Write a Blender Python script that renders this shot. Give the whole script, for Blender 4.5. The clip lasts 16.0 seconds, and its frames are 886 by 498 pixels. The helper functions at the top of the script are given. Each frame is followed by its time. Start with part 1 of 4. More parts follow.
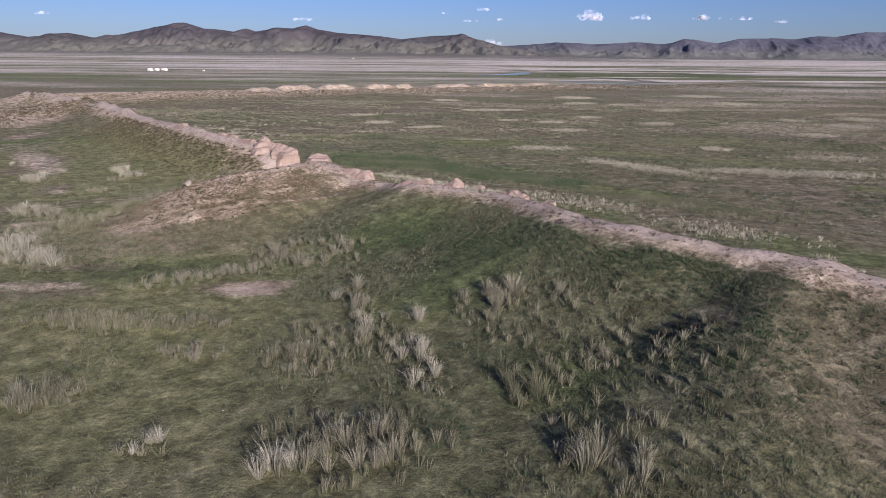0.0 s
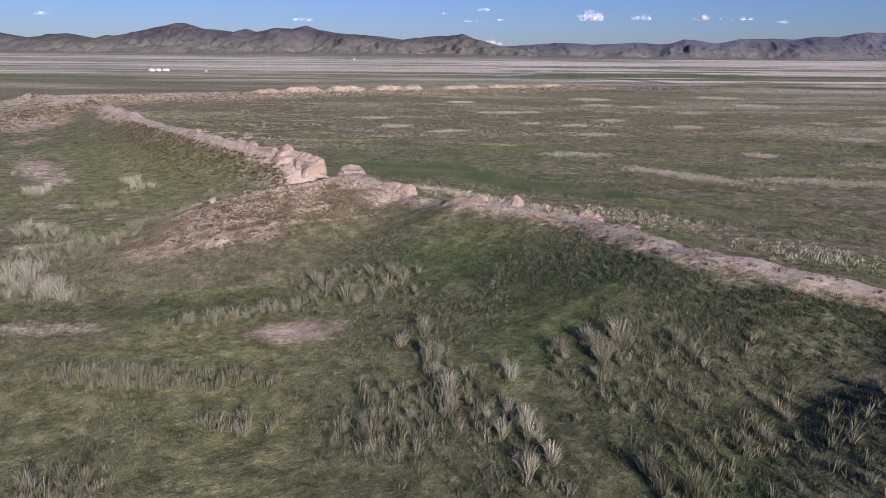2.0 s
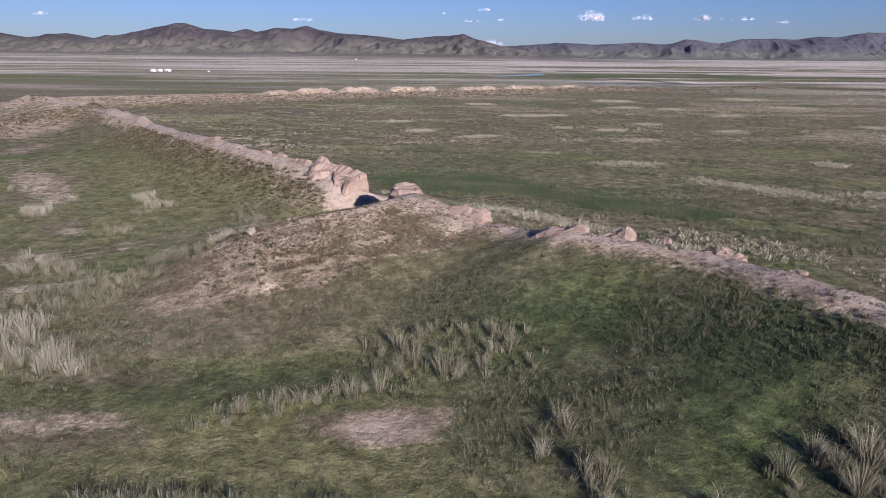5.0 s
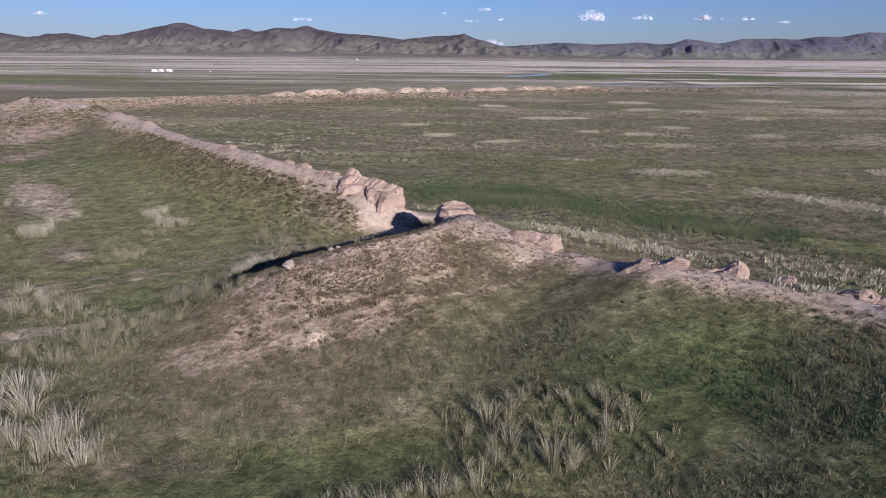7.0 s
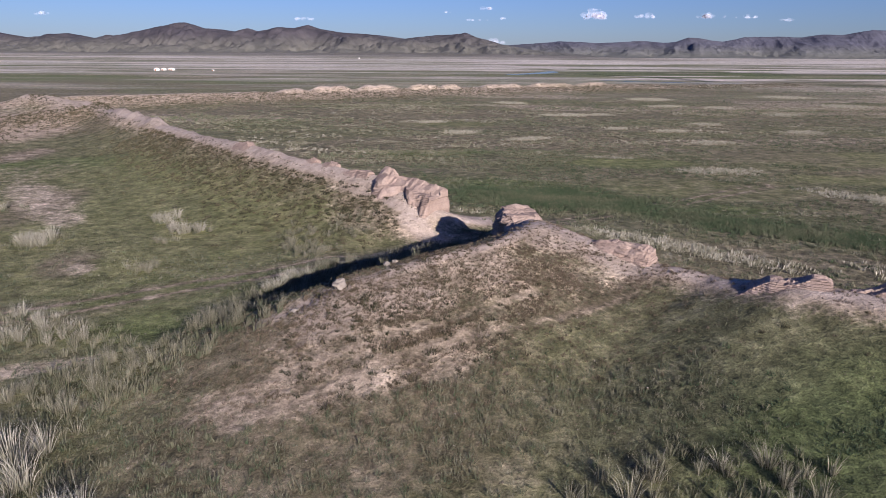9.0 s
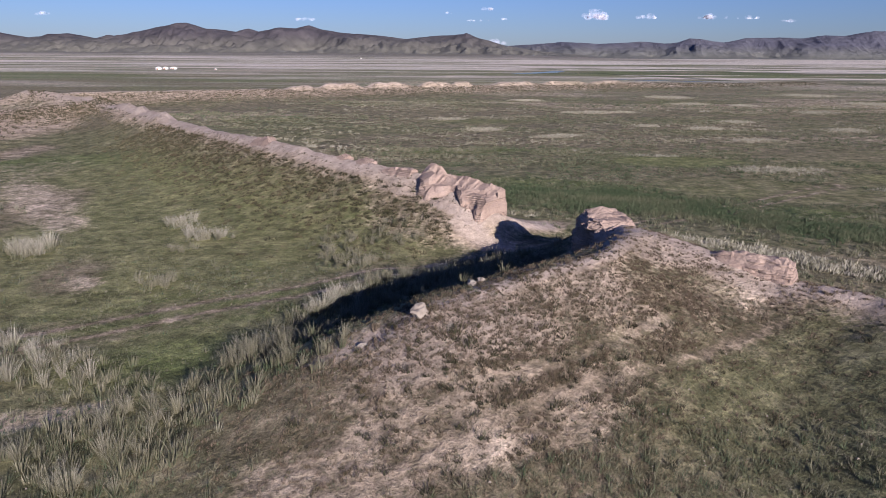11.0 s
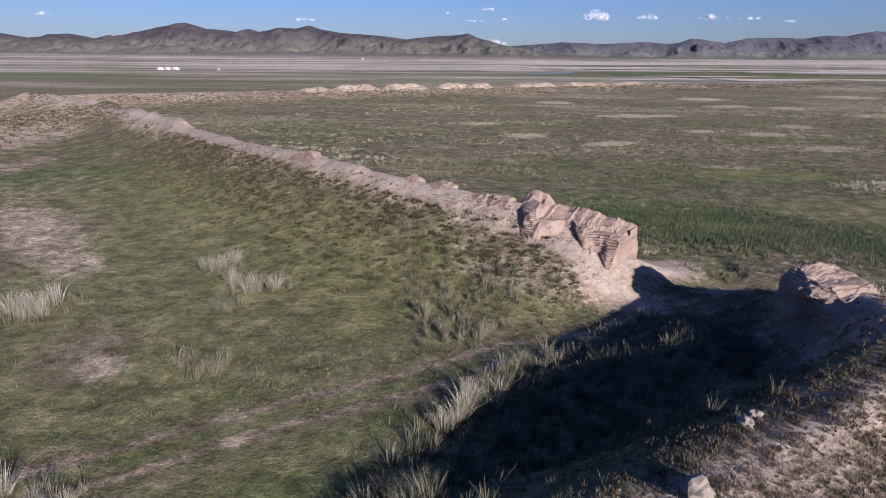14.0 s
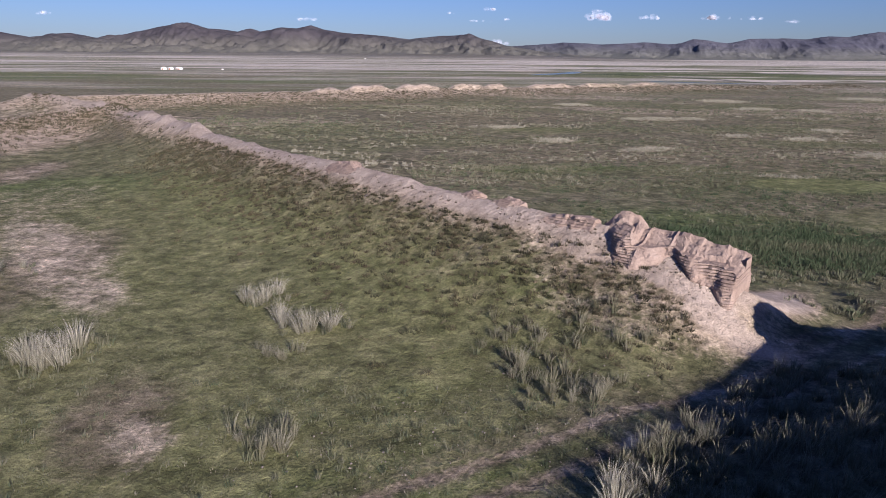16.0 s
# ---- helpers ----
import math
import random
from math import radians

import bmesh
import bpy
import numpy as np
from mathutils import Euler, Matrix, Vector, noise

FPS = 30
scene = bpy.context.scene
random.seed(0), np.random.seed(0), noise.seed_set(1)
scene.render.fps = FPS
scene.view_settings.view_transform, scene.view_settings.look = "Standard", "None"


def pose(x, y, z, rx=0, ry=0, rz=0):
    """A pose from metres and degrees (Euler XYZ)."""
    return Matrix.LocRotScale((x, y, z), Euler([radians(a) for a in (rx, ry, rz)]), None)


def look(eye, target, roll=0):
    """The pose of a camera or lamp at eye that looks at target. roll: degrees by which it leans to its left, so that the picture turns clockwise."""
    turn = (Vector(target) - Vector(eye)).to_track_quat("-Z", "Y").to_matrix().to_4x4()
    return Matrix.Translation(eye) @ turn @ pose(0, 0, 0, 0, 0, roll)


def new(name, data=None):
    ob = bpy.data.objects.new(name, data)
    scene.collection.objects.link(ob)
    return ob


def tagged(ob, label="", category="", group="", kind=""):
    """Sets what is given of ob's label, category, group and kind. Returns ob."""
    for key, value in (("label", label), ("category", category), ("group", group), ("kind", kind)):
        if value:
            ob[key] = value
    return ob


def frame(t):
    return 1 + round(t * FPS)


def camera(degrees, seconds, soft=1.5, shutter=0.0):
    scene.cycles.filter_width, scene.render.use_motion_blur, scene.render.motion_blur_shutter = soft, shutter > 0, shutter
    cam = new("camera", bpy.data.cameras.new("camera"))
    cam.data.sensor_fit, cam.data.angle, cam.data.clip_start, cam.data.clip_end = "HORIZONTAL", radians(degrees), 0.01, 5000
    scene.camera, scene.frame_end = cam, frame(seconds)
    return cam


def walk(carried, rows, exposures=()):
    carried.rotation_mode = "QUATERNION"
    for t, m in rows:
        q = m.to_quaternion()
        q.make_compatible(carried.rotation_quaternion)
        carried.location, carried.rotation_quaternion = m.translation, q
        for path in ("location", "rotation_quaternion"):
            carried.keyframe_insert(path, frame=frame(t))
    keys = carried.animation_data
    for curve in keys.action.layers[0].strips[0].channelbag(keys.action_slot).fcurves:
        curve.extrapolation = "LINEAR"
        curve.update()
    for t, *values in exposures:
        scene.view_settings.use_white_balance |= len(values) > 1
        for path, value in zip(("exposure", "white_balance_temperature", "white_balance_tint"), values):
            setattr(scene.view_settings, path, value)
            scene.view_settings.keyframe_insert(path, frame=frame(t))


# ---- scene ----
cam = camera(66.5, 16.0, soft=0.7, shutter=0.12)
PATH = [
    (0, (1.438, 0.265, 15.984), (1.322, 2.184, 15.432), 0.4),
    (0.5, (0.076, 1.908, 15.979), (-0.04, 3.827, 15.429), 0.4),
    (1, (-1.305, 3.719, 16.056), (-1.42, 5.638, 15.505), 0.4),
    (1.5, (-2.387, 5.308, 15.967), (-2.502, 7.227, 15.415), 0.5),
    (2, (-3.818, 7.343, 16.051), (-3.933, 9.262, 15.5), 0.4),
    (2.5, (-4.86, 8.899, 16.007), (-4.974, 10.818, 15.456), 0.4),
    (3, (-5.941, 10.444, 15.935), (-6.055, 12.363, 15.383), 0.5),
    (3.5, (-7.394, 12.519, 16.012), (-7.508, 14.438, 15.461), 0.4),
    (3.7, (-7.894, 13.31, 16.044), (-8.009, 15.228, 15.492), 0.4),
    (5.8, (-12.731, 20.757, 15.859), (-12.844, 22.676, 15.309), 0.4),
    (6, (-13.227, 21.545, 15.94), (-13.34, 23.465, 15.389), 0.4),
    (6.5, (-14.604, 23.573, 16.055), (-14.717, 25.492, 15.504), 0.4),
    (7, (-15.702, 25.202, 16.019), (-15.815, 27.121, 15.468), 0.4),
    (7.5, (-16.647, 26.613, 15.954), (-16.759, 28.532, 15.402), 0.4),
    (8, (-18.008, 28.652, 15.914), (-18.124, 30.571, 15.362), 0.2),
    (8.2, (-18.442, 29.402, 15.805), (-18.559, 31.32, 15.251), 0.2),
    (10.3, (-23.191, 36.666, 13.281), (-23.308, 38.585, 12.73), 0.3),
    (10.5, (-23.621, 37.401, 13.274), (-23.739, 39.32, 12.723), 0.3),
    (11, (-24.857, 39.23, 13.262), (-24.975, 41.149, 12.711), 0.3),
    (11.5, (-26.072, 41.062, 13.286), (-26.189, 42.981, 12.734), 0.4),
    (12, (-27.176, 42.773, 13.198), (-27.295, 44.692, 12.647), 0.3),
    (12.5, (-28.291, 44.404, 13.113), (-28.41, 46.323, 12.562), 0.3),
    (13, (-30.051, 46.817, 13.18), (-30.17, 48.736, 12.629), 0.2),
    (13.5, (-31.349, 48.761, 13.256), (-31.466, 50.681, 12.706), 0.3),
    (14, (-32.219, 50.114, 13.149), (-32.336, 52.033, 12.599), 0.3),
    (14.5, (-33.156, 51.388, 13.147), (-33.274, 53.307, 12.596), 0.3),
    (15, (-34.357, 52.857, 13.187), (-34.475, 54.777, 12.637), 0.3),
    (15.5, (-35.413, 54.124, 13.158), (-35.531, 56.043, 12.607), 0.3),
    (16, (-36.659, 55.553, 13.155), (-36.778, 57.472, 12.605), 0.4),
]
walk(cam, [(t, look(eye, target, roll)) for t, eye, target, roll in PATH], [(0, 1.05, 5950, 15), (16, 1.05, 5950, 15)])

# ---- light ----
SUN_DIR = Vector((0.505, -0.863, 0.298)).normalized()      # towards the sun
world = bpy.data.worlds.new("sky")
scene.world = world
world.use_nodes = True
wn, wl = world.node_tree.nodes, world.node_tree.links
sky = wn.new("ShaderNodeTexSky")
sky.sky_type, sky.sun_disc = "NISHITA", False
sky.sun_elevation = math.asin(SUN_DIR.z)
sky.sun_rotation = math.atan2(SUN_DIR.x, SUN_DIR.y)
sky.altitude, sky.air_density, sky.dust_density, sky.ozone_density = 1200, 1.3, 0.45, 1.6
tint = wn.new("ShaderNodeMix")
tint.data_type, tint.blend_type = "RGBA", "MULTIPLY"
tint.inputs[0].default_value, tint.inputs[7].default_value = 1.0, (0.435, 0.594, 1.21, 1)
wl.new(sky.outputs[0], tint.inputs[6])
wl.new(tint.outputs[2], wn["Background"].inputs[0])
wn["Background"].inputs[1].default_value = 0.0425
sun = new("sun", bpy.data.lights.new("sun", "SUN"))
sun.data.energy, sun.data.angle, sun.data.color = 4.45, radians(0.55), (1.0, 0.91, 0.80)
sun.matrix_world = look(SUN_DIR * 100, (0, 0, 0))


# ---- noise and terrain ----
def lattice(ix, iy, seed):
    h = (ix.astype(np.int64) * 374761393 + iy.astype(np.int64) * 668265263 + seed * 1442695041) & 0x7FFFFFFF
    h = ((h ^ (h >> 13)) * 1274126177) & 0x7FFFFFFF
    return ((h ^ (h >> 16)) & 0xFFFF) / 65535.0


def vnoise(x, y, scale, seed=0):
    """Smooth value noise, 0 to 1, with cells of that many metres."""
    x, y = np.asarray(x, float) / scale, np.asarray(y, float) / scale
    ix, iy = np.floor(x), np.floor(y)
    fx, fy = x - ix, y - iy
    fx, fy = fx * fx * (3 - 2 * fx), fy * fy * (3 - 2 * fy)
    a, b = lattice(ix, iy, seed), lattice(ix + 1, iy, seed)
    c, d = lattice(ix, iy + 1, seed), lattice(ix + 1, iy + 1, seed)
    return (a * (1 - fx) + b * fx) * (1 - fy) + (c * (1 - fx) + d * fx) * fy


def fbm(x, y, scale, seed=0, octaves=4):
    total, amp, norm = 0.0, 1.0, 0.0
    for k in range(octaves):
        total, norm = total + amp * vnoise(x, y, scale / 2 ** k, seed + 17 * k), norm + amp
        amp *= 0.55
    return total / norm


def smooth(a, b, v):
    u = np.clip((v - a) / (b - a), 0, 1)
    return u * u * (3 - 2 * u)


# crest lines of the banks: x, y, height; widths of the near and the far flank; bare width of the crest
RIDGES = {
    "right": ([(60, 8, 3.6), (34, 28, 4.2), (23, 37, 4.4), (14, 43.8, 4.7), (9, 49, 4.6), (5.5, 55, 4.2), (2.5, 59.5, 4.2),
               (-2, 62, 4.1), (-5, 64, 4.1), (-8, 67.5, 3.2), (-11, 70, 3.3), (-14, 72, 3.9), (-16.3, 74.6, 4.0), (-17.4, 77, 3.7), (-17.8, 78.4, 3.2)], 9.6, 4.6, 1.5),
    "bulge": ([(22, 40, 4.3), (17.5, 35.5, 3.9), (15, 31.5, 3.0), (13, 26, 1.6), (12, 20, 0.5)], 6.5, 7.0, 0.0),
    "spur": ([(-17.0, 76.6, 3.9), (-17.2, 73.0, 4.35), (-19.1, 69.2, 4.35), (-23.1, 65.9, 4.2), (-27, 63.8, 3.6), (-30.8, 62.1, 2.1), (-36, 60.2, 0.2)], 8.5, 5.0, 0.6),
    "left": ([(-24.5, 87.5, 2.4), (-26.5, 89, 3.3), (-30, 92, 4.0), (-34, 95.2, 4.3), (-41.7, 102.6, 4.6), (-47, 108, 4.7), (-60.5, 124, 4.2), (-71, 136.5, 4.2),
              (-88, 156, 4.1), (-105, 178, 4.1), (-118, 190.5, 4.0), (-132, 204, 4.0), (-145, 214, 4.0)], 5.8, 4.0, 1.9),
    "cross": ([(-104, 178, 4.0), (-108, 168, 3.4), (-110.5, 155, 3.1), (-113, 130, 2.9), (-118, 105, 2.4), (-125, 80, 1.6)], 9.0, 7.0, 2.6),
    "far": ([(-145, 214, 3.3), (-118, 234, 2.9), (-84, 260, 2.7), (-74, 268.5, 2.7), (-59, 279.5, 2.6), (-36, 295, 2.5), (-12, 311, 2.4), (12, 327, 2.3),
             (36, 343, 2.4), (70, 362, 1.6), (130, 392, 1.5), (260, 450, 1.2), (420, 500, 1.0)], 11.0, 4.0, 2.4),
    "gone": ([(-145, 214, 1.4), (-170, 196, 0.7), (-200, 176, 0.2)], 6.0, 5.0, 0.0),
}


# worn mounds that still stand out of a bank: way along the crest, half length, height
MOUNDS = {
    "far": [(76, 5, 1.0), (89.5, 7, 1.4), (108, 7.5, 1.5), (127, 6, 1.4), (138, 4, 1.2), (162, 9, 1.2), (187, 11, 1.1), (209, 8, 1.0)],
    "left": [(70, 2.2, 0.8), (76, 3, 0.5), (82, 2.5, 0.9), (88, 3, 0.6), (93, 3, 0.8), (112, 3, 0.4), (119, 4, 0.5), (129, 4, 0.5), (146, 4, 0.4), (156, 5, 0.6), (164, 3, 0.5)],
}


def ridge(name, x, y):
    """Signed distance from a crest line (near flank positive), way along it, and crest height, at every point."""
    pts = RIDGES[name][0]
    best = np.full(np.shape(x), 1e9)
    sign, along, top = np.zeros(np.shape(x)), np.zeros(np.shape(x)), np.zeros(np.shape(x))
    run = 0.0
    for (ax, ay, az), (bx, by, bz) in zip(pts, pts[1:]):
        dx, dy = bx - ax, by - ay
        n = math.hypot(dx, dy)
        t = np.clip(((x - ax) * dx + (y - ay) * dy) / (n * n), 0, 1)
        px, py = x - ax - t * dx, y - ay - t * dy
        d = np.hypot(px, py)
        near = d < best
        best = np.where(near, d, best)
        sign = np.where(near, np.sign(dx * py - dy * px), sign)
        along = np.where(near, run + t * n, along)
        top = np.where(near, az + t * (bz - az), top)
        run += n
    return best, sign, along, top


def terrain(x, y):
    """Height of the ground, and how bare the clay lies, at every point."""
    x, y = np.asarray(x, float), np.asarray(y, float)
    far = np.hypot(x + 20, y - 60)
    base = 0.55 * (fbm(x, y, 38, 3, 3) - 0.5) + 0.10 * (fbm(x, y, 5, 5, 3) - 0.5)
    base = base - 0.55 * smooth(85, 110, y + 0.8 * x) * smooth(260, 200, y) + 0.2
    base = base * smooth(1500, 400, far) + 0.0
    base = base + 24.0 * smooth(900, 4300, y) * smooth(900, -300, x)
    base = base - 0.45 * smooth(60, 30, y) * smooth(0, -16, x)
    total, bare = np.zeros(np.shape(x)), np.zeros(np.shape(x))
    wob = 3.0 * (fbm(x, y, 9, 11, 3) - 0.5)
    for name, (pts, near_w, far_w, bare_w) in RIDGES.items():
        d, s, a, top = ridge(name, x, y)
        flip = name in ("right", "spur", "left", "cross", "bulge", "gone")
        front = s > 0 if flip else s < 0
        w = np.where(front, near_w, far_w)
        dd = np.maximum(0, d + wob * 0.35 * smooth(0, 4, d))
        power = np.where(front, 1.45, 2.8 if name == "spur" else 1.75) if name in ("right", "spur", "bulge") else 1.3
        h = top * np.exp(-(dd / w) ** power)
        if bare_w > 0:
            lump = fbm(a, d * 0, 6.5 if name != "far" else 11, 23, 4) - 0.42
            h = h + 0.3 * (fbm(x, y, 1.7, 179, 3) - 0.5) * np.exp(-(d / (1.3 * bare_w)) ** 2) * smooth(1.5, 3, top)
            h = h + 1.0 * lump * np.exp(-(d / (0.8 * bare_w)) ** 2) * smooth(1.5, 3, top) * (0.6 if name == "far" else 0.7)
            for at, half, high in MOUNDS.get(name, ()):
                swell = np.exp(-((a - at) / half) ** (6 if name == "far" else 2)) * np.exp(-(d / 2.1) ** (4 if name == "far" else 2))
                h = h + high * swell * (0.35 + 1.1 * fbm(x, y, 3.0, 29, 4))
            wide = bare_w * (1.35 + 0.5 * smooth(60, 80, a) + 0.6 * smooth(100, 125, a)) if name == "left" else bare_w * (1.0 if name == "far" else 1.5)
            bare = np.maximum(bare, np.exp(-(dd / wide) ** (2.4 if name in ("left", "far") else 2)) * smooth(1.2, 2.6, top))
        total = total + np.maximum(h, 0) ** 8
    z = base + total ** 0.125
    # the gate passage and the hollow worn beside it
    hollow = np.exp(-(((x + 20.9) / 2.4) ** 2 + ((y - 76.0) / 3.6) ** 2) ** 2)
    t = np.clip(((x + 27) * 10 + (y - 79.5) * 7.5) / 156.25, 0, 1)
    gate = np.exp(-(np.hypot(x + 27 - 10 * t, y - 79.5 - 7.5 * t) / 3.6) ** 4)
    z = z - np.maximum(0.80 * hollow, 0.70 * gate) * (z - base)
    return z, bare


def ground_z(x, y):
    return float(terrain(np.array([x]), np.array([y]))[0][0])


# ---- materials ----
def material(name, rough=0.9):
    m = bpy.data.materials.new(name)
    m.use_nodes = True
    n, l = m.node_tree.nodes, m.node_tree.links
    b = n["Principled BSDF"]
    b.inputs["Roughness"].default_value = rough
    b.inputs["Specular IOR Level"].default_value = 0.15
    return m, n, l, b


def noise_node(n, l, scale, detail=4.0, rough=0.55, vector=None, dist=0.0):
    k = n.new("ShaderNodeTexNoise")
    k.inputs["Scale"].default_value, k.inputs["Detail"].default_value, k.inputs["Roughness"].default_value = scale, detail, rough
    k.inputs["Distortion"].default_value = dist
    if vector:
        l.new(vector, k.inputs["Vector"])
    return k.outputs["Fac"]


def ramp(n, l, fac, stops):
    r = n.new("ShaderNodeValToRGB")
    while len(r.color_ramp.elements) < len(stops):
        r.color_ramp.elements.new(0.5)
    for e, (p, c) in zip(r.color_ramp.elements, stops):
        e.position, e.color = p, (*c, 1) if len(c) == 3 else (c[0],) * 3 + (1,)
    l.new(fac, r.inputs[0])
    return r.outputs[0]


def mix(n, l, fac, a, b, kind="MIX"):
    k = n.new("ShaderNodeMix")
    k.data_type, k.blend_type = "RGBA", kind
    for v, i in ((fac, 0), (a, 6), (b, 7)):
        if isinstance(v, (int, float)):
            k.inputs[i].default_value = v
        elif isinstance(v, tuple):
            k.inputs[i].default_value = (*v, 1)
        else:
            l.new(v, k.inputs[i])
    return k.outputs[2]


def maths(n, l, op, a, b=0.0, c=0.0):
    k = n.new("ShaderNodeMath")
    k.operation = op
    for v, i in ((a, 0), (b, 1), (c, 2)):
        if isinstance(v, (int, float)):
            k.inputs[i].default_value = v
        else:
            l.new(v, k.inputs[i])
    return k.outputs[0]


def bump(n, l, b, height, strength, distance):
    k = n.new("ShaderNodeBump")
    k.inputs["Strength"].default_value, k.inputs["Distance"].default_value = strength, distance
    l.new(height, k.inputs["Height"])
    l.new(k.outputs[0], b.inputs["Normal"])


def ground_material():
    m, n, l, b = material("steppe_ground", 0.95)
    pos = n.new("ShaderNodeNewGeometry").outputs["Position"]

    def attr(name):
        a = n.new("ShaderNodeAttribute")
        a.attribute_name = name
        return a.outputs["Fac"]
    big = noise_node(n, l, 0.07, 5, 0.6, pos)
    mid = noise_node(n, l, 0.55, 6, 0.65, pos)
    fine = noise_node(n, l, 3.2, 6, 0.7, pos)
    grit = noise_node(n, l, 11.0, 4, 0.7, pos)
    hummock = noise_node(n, l, 1.25, 3, 0.6, pos, 0.4)
    grass = ramp(n, l, mid, [(0.28, (0.100, 0.093, 0.047)), (0.5, (0.160, 0.143, 0.077)), (0.74, (0.230, 0.200, 0.119))])
    olive = ramp(n, l, big, [(0.3, (0.150, 0.150, 0.080)), (0.7, (0.23, 0.215, 0.128))])
    lush = ramp(n, l, mid, [(0.3, (0.082, 0.104, 0.034)), (0.55, (0.122, 0.146, 0.048)), (0.75, (0.180, 0.194, 0.074))])
    dry = ramp(n, l, mid, [(0.3, (0.138, 0.106, 0.068)), (0.6, (0.208, 0.164, 0.112)), (0.8, (0.285, 0.228, 0.162))])
    clay = ramp(n, l, mid, [(0.3, (0.27, 0.203, 0.146)), (0.55, (0.36, 0.277, 0.204)), (0.8, (0.455, 0.357, 0.274))])
    pale = ramp(n, l, mid, [(0.3, (0.365, 0.282, 0.206)), (0.7, (0.49, 0.388, 0.292))])
    silt = ramp(n, l, big, [(0.35, (0.50, 0.42, 0.35)), (0.65, (0.66, 0.57, 0.485))])
    c = mix(n, l, maths(n, l, "MULTIPLY", attr("green"), ramp(n, l, big, [(0.3, (0.55,)), (0.6, (1.0,))])), grass, lush)

    def edge(name, gain=1.0, width=0.22):
        # a mask whose rim is broken up by the grain
        v = maths(n, l, "MULTIPLY_ADD", attr(name), gain, maths(n, l, "MULTIPLY_ADD", fine, 0.9, -0.45))
        v = maths(n, l, "ADD", v, maths(n, l, "MULTIPLY_ADD", mid, 0.7, -0.35))
        return ramp(n, l, v, [(0.5 - width, (0.0,)), (0.5 + width, (1.0,))])
    # far belt mixed lighter: the sunlit side of distant blades put into its colour
    c = mix(n, l, maths(n, l, "MULTIPLY", attr("steppe"), 0.75), c, olive)
    pasture = ramp(n, l, mid, [(0.3, (0.140, 0.142, 0.056)), (0.7, (0.220, 0.202, 0.096))])
    c = mix(n, l, maths(n, l, "MULTIPLY", attr("pasture"), ramp(n, l, big, [(0.35, (0.6,)), (0.6, (1.0,))])), c, pasture)
    c = mix(n, l, edge("dry", 1.0, 0.3), c, dry)
    c = mix(n, l, edge("bare"), c, clay)
    loess = ramp(n, l, mid, [(0.3, (0.39, 0.304, 0.248)), (0.7, (0.49, 0.388, 0.322))])
    c = mix(n, l, ramp(n, l, attr("bare"), [(0.66, (0.0,)), (0.92, (1.0,))]), c, loess)
    flat = n.new("ShaderNodeMapping")
    flat.inputs["Scale"].default_value = (0.17, 1.0, 1.0)
    flat.inputs["Rotation"].default_value = (0, 0, -0.33)
    l.new(pos, flat.inputs["Vector"])
    bands = noise_node(n, l, 0.0046, 7, 0.74, flat.outputs[0])
    streaks = noise_node(n, l, 0.016, 5, 0.65, flat.outputs[0])
    strips = maths(n, l, "MULTIPLY_ADD", bands, 3.6, -1.8)
    far_sand = maths(n, l, "ADD", attr("plain"), strips)
    c = mix(n, l, edge("sand", 1.0, 0.22), c, pale)
    c = mix(n, l, ramp(n, l, far_sand, [(0.30, (0.0,)), (0.62, (1.0,))]), c, silt)
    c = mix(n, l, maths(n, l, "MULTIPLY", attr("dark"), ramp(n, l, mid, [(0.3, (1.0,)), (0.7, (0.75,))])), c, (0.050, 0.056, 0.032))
    c = mix(n, l, maths(n, l, "MULTIPLY", attr("steppe"), ramp(n, l, streaks, [(0.47, (0.0,)), (0.60, (0.6,))])), c, silt)
    c = mix(n, l, maths(n, l, "MULTIPLY", attr("steppe"), ramp(n, l, streaks, [(0.36, (0.6,)), (0.46, (0.0,))])), c, lush)
    c = mix(n, l, maths(n, l, "MULTIPLY", attr("apron"), ramp(n, l, streaks, [(0.35, (1.0,)), (0.65, (0.7,))])), c, (0.150, 0.132, 0.104))
    # the grain of turf; bare clay is far smoother
    grain = ramp(n, l, attr("bare"), [(0.45, (0.85,)), (0.95, (0.3,))])
    c = mix(n, l, grain, c, ramp(n, l, mid, [(0.28, (0.66,)), (0.72, (1.34,))]), "MULTIPLY")
    c = mix(n, l, grain, c, ramp(n, l, hummock, [(0.32, (0.60,)), (0.5, (1.0,)), (0.68, (1.42,))]), "MULTIPLY")
    c = mix(n, l, grain, c, ramp(n, l, fine, [(0.28, (0.5,)), (0.72, (1.5,))]), "MULTIPLY")
    c = mix(n, l, grain, c, ramp(n, l, grit, [(0.28, (0.5,)), (0.5, (1.0,)), (0.74, (1.55,))]), "MULTIPLY")
    l.new(c, b.inputs["Base Color"])
    rough = maths(n, l, "MULTIPLY_ADD", hummock, 0.9, maths(n, l, "MULTIPLY", grit, 0.4))
    bump(n, l, b, maths(n, l, "MULTIPLY_ADD", fine, 0.7, rough), 1.0, 0.22)
    return m


